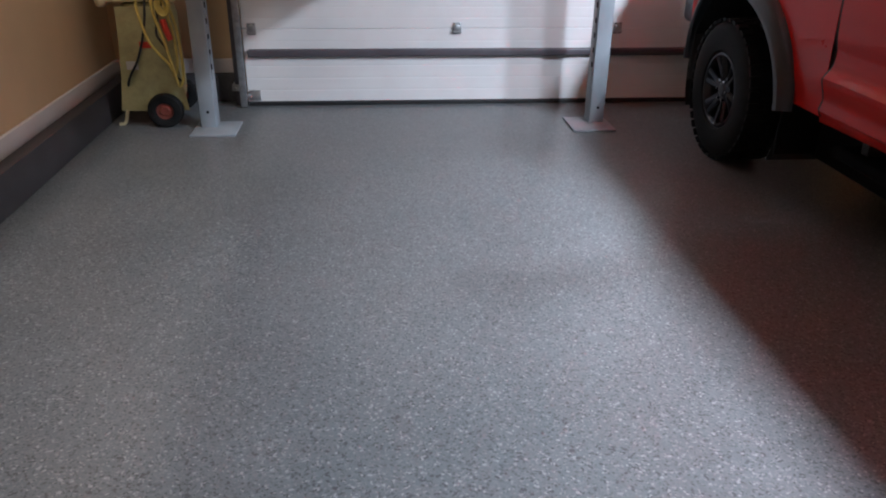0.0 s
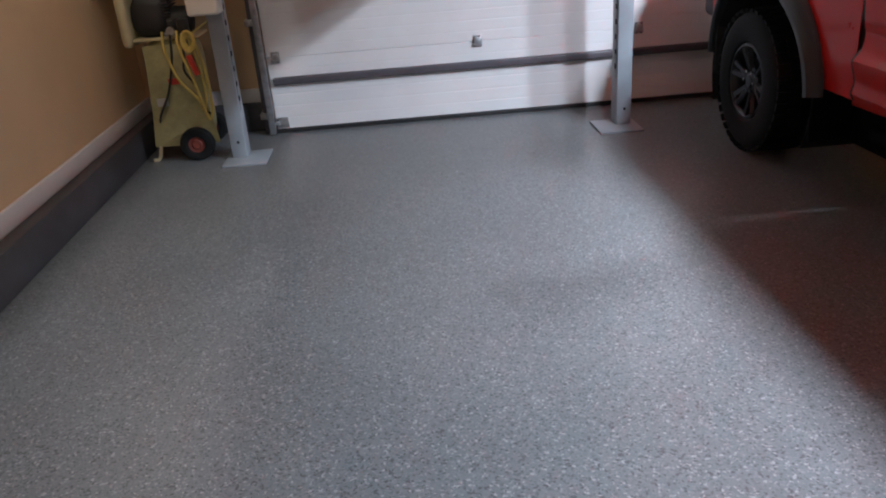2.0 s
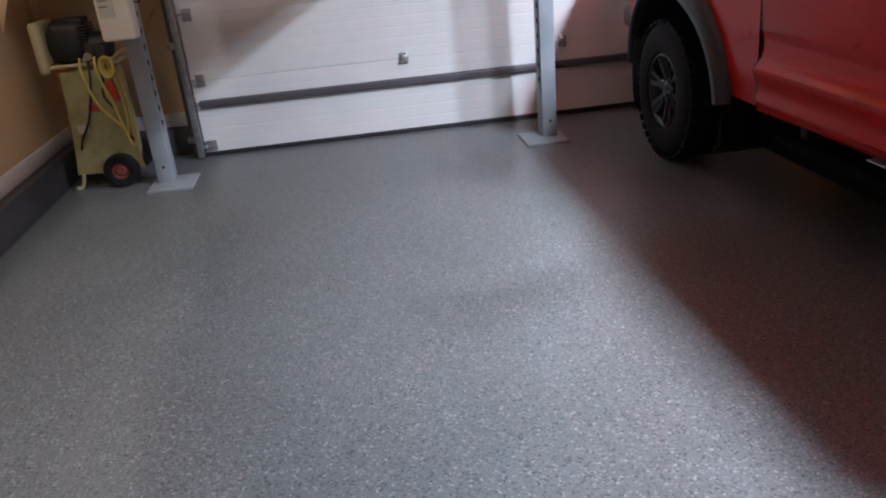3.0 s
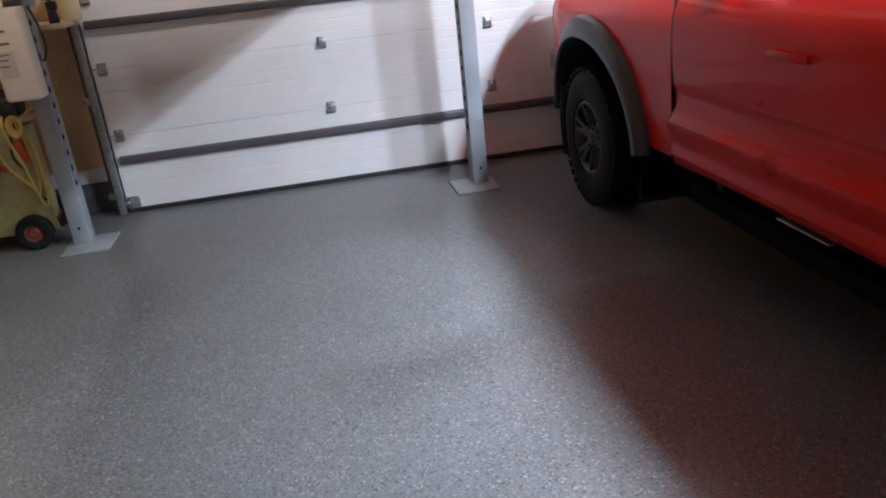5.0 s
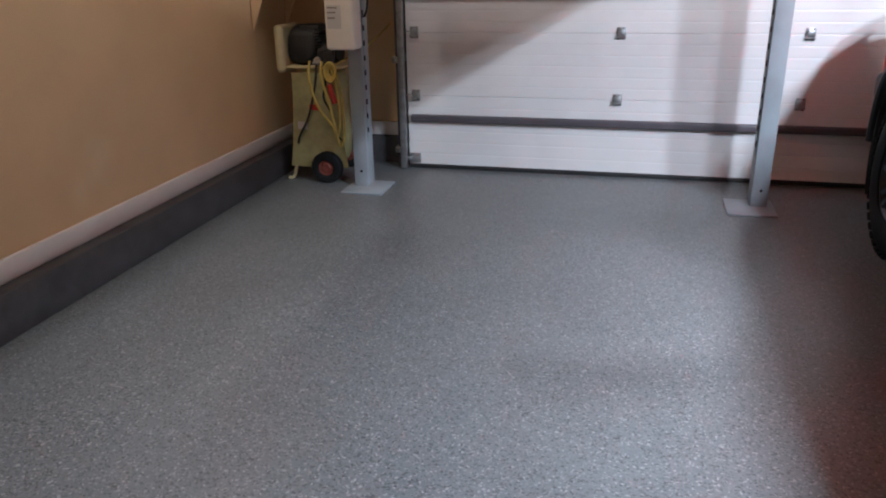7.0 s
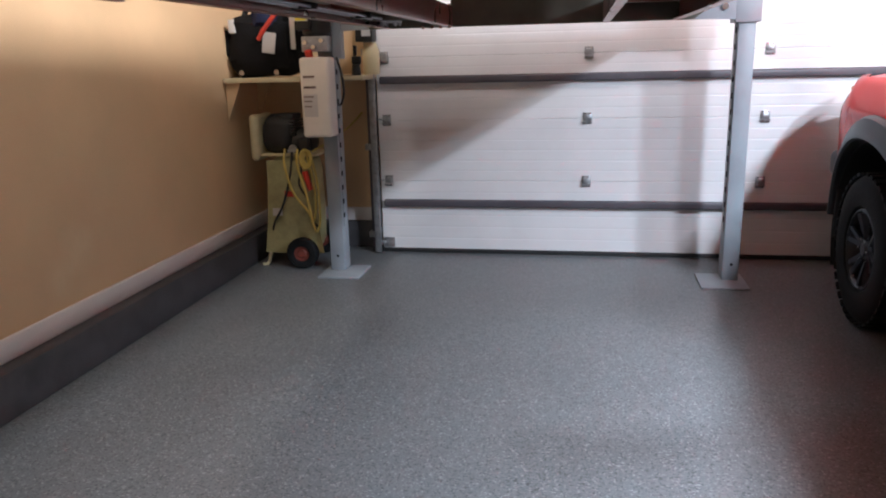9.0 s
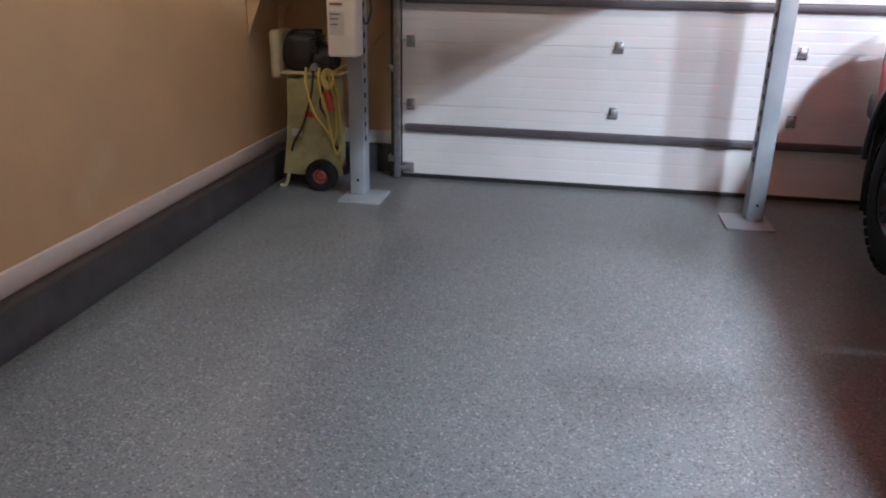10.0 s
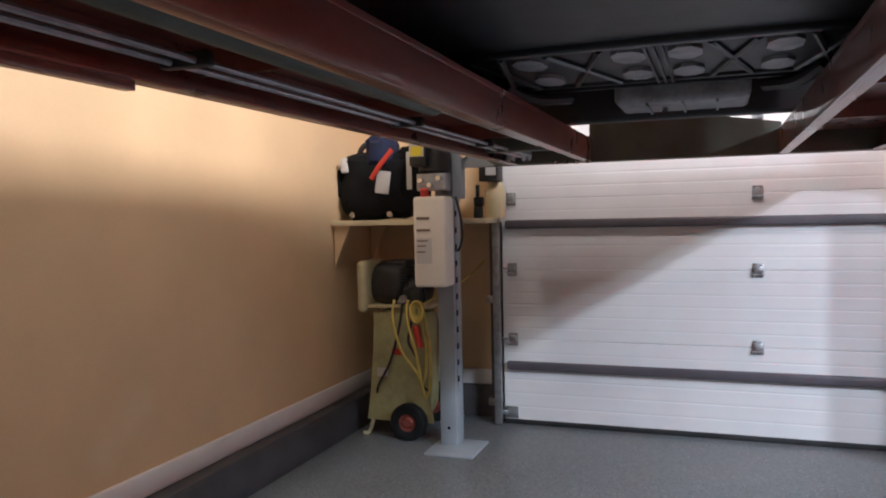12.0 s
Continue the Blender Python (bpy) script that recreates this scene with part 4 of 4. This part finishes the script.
for k, (x, low, x2) in enumerate(((-1.03, 0.38, -0.84), (-0.93, 0.30, -0.81))):
    part("hose_loop", hose([(x, KY - 0.24, 0.955), (x + 0.005, KY - 0.285, 0.84), (x + 0.06, KY - 0.285, 0.62), (x2 - 0.02, KY - 0.275, low + 0.08), (x2, KY - 0.26, low),
                            (x2 + 0.03, KY - 0.25, low + 0.1), (x2 + 0.02, KY - 0.24, 0.70), (x2 - 0.03, KY - 0.23, 0.93)], 0.0095), M_HOSE, airhose)
for k in range(3):
    r = 0.042 + 0.012 * k
    part("hose_coil", hose([(-0.855 + r * 0.7 * math.cos(a), KY - 0.25 - 0.014 * k, 0.88 + r * 1.1 * math.sin(a)) for a in [2 * math.pi * i / 10 for i in range(11)]], 0.0095), M_HOSE, airhose)
part("hose_lead", hose([(-0.83, KY - 0.2, 0.93), (-0.72, 6.6, 1.02), (-0.63, 6.95, 1.17), (-0.60, 7.12, 1.30)], 0.007), M_HOSE, airhose, "yellow lead running up to the wall")

place(comp, (-0.145, 0.39, 0), (1.0, 1.0, 0.97))
place(airhose, (-0.145, 0.39, -0.01), (1.0, 1.0, 0.97))

shelf = thing("wall_shelf", (-0.95, 6.8, 1.40), "cream painted corner shelf board on brackets", "shelf")
part("board", box(-1.385, -0.62, 6.12, 6.88, 1.405, 1.44, 0.004), M_SHELF, shelf)
part("board", box(-0.617, -0.36, 6.31, 6.88, 1.405, 1.44, 0.004), M_SHELF, shelf)
for y in (6.17, 6.75):
    b = bmesh.new()
    tri = [(-1.385, 1.405), (-1.27, 1.405), (-1.27, 1.39), (-1.355, 1.20), (-1.385, 1.12)]
    fr = [b.verts.new((u, y - 0.011, w)) for u, w in tri]
    bk = [b.verts.new((u, y + 0.011, w)) for u, w in tri]
    b.faces.new(fr), b.faces.new(bk)
    for k in range(5):
        b.faces.new((fr[k], fr[(k + 1) % 5], bk[(k + 1) % 5], bk[k]))
    part("bracket", b, M_WALL, shelf, "beige painted bracket")


place(shelf, (-0.225, 0.455, 0.015))
bag = thing("tool_bag", (-1.15, 6.6, 1.44), "bulging black tool bag with red strap and white pocket", "bag")
part("body", lumpy((-1.14, 6.58, 1.44), (0.47, 0.38, 0.37), M_CLOTH, "", "", "", 3, 0.22), M_CLOTH, bag, "black cloth body")
part("strap", hose([(-1.11, 6.36, 1.66), (-1.07, 6.35, 1.71), (-1.03, 6.355, 1.76), (-0.99, 6.37, 1.81)], 0.014), M_REDP, bag, "red carrying strap")
part("pocket", box(-1.09, -1.01, 6.372, 6.382, 1.58, 1.70, 0.004, rot=Matrix.Rotation(0.15, 3, "Y")), M_LABEL, bag, "white pocket flap")
part("buckle", box(-1.31, -1.265, 6.40, 6.44, 1.70, 1.78, 0.01), M_LABEL, bag, "pale grey buckle")
part("side_tab", box(-1.355, -1.335, 6.45, 6.56, 1.57, 1.72, 0.006), M_CLOTH, bag)
for x in (-1.24, -1.02):
    part("stud", cyl((x, 6.40, 1.47), (x, 6.385, 1.47), 0.016, seg=12), M_NUT, bag, "bright metal stud")
jacket = single("blue_jacket", lumpy((-1.175, 6.37, 1.72), (0.19, 0.26, 0.24), M_BLUE, "", "", "", 8, 0.25), M_BLUE, "crumpled dark blue cloth on the tool bag", "cloth")
rope = single("coiled_rope", lathe([(0.09 + 0.02 * math.cos(a), 0.02 * math.sin(a)) for a in [2 * math.pi * i / 10 for i in range(11)]], (-1.28, 6.43, 1.80), "y", 24), M_SEAL, "dark coiled rope on the tool bag", "rope")
part("side_pouch", lumpy((-0.96, 6.62, 1.44), (0.16, 0.3, 0.40), M_CLOTH, "", "", "", 11, 0.2), M_CLOTH, bag, "black side pouch")
part("paper", box(-0.935, -0.905, 6.44, 6.446, 1.60, 1.80, 0.002), M_LABEL, bag, "pale folded paper")
place(bag, (-0.22, 0.25, 0.015), (1.25, 1.0, 1.25))
bx = thing("carton", (-0.55, 6.60, 1.62), "small black carton with a white picture label", "box")
part("body", box(-0.62, -0.49, 6.52, 6.66, 1.68, 1.84, 0.004), M_BLACK, bx)
part("label", box(-0.57, -0.50, 6.515, 6.519, 1.72, 1.82), M_LABEL, bx, "white label")
place(jacket, (-0.13, 0.40, 0.07))
place(rope, (-0.15, 0.42, 0.10))
jug = single("plastic_jug", lathe([(0, 1.44), (0.06, 1.44), (0.065, 1.46), (0.065, 1.62), (0.05, 1.655), (0.045, 1.68), (0, 1.68)], (-0.53, 6.62, 0), "z", 24), M_GUARD, "cream plastic jug on the shelf", "jug")
place(jug, (-0.05, 0.40, 0.015))
place(bx, (-0.05, 0.40, 0.02))
sp = thing("spray_gun", (-0.585, 6.42, 1.44), "small black spray gun standing on the shelf", "spray gun")
part("cup", cyl((-0.585, 6.42, 1.44), (-0.585, 6.42, 1.52), 0.034, 0.03, seg=18, bevel=0.004), M_BLACK, sp)
part("body", box(-0.615, -0.545, 6.40, 6.44, 1.52, 1.58, 0.012), M_BLACK, sp)
part("grip", box(-0.60, -0.575, 6.405, 6.435, 1.58, 1.66, 0.008), M_BLACK, sp)
place(sp, (-0.06, 0.40, 0.015))
single("wall_valve", cyl((-0.66, DY - 0.06, 0.14), (-0.66, DY - 0.17, 0.14), 0.018, seg=14, bevel=0.004), M_NUT, "small chrome valve low on the curb", "valve")
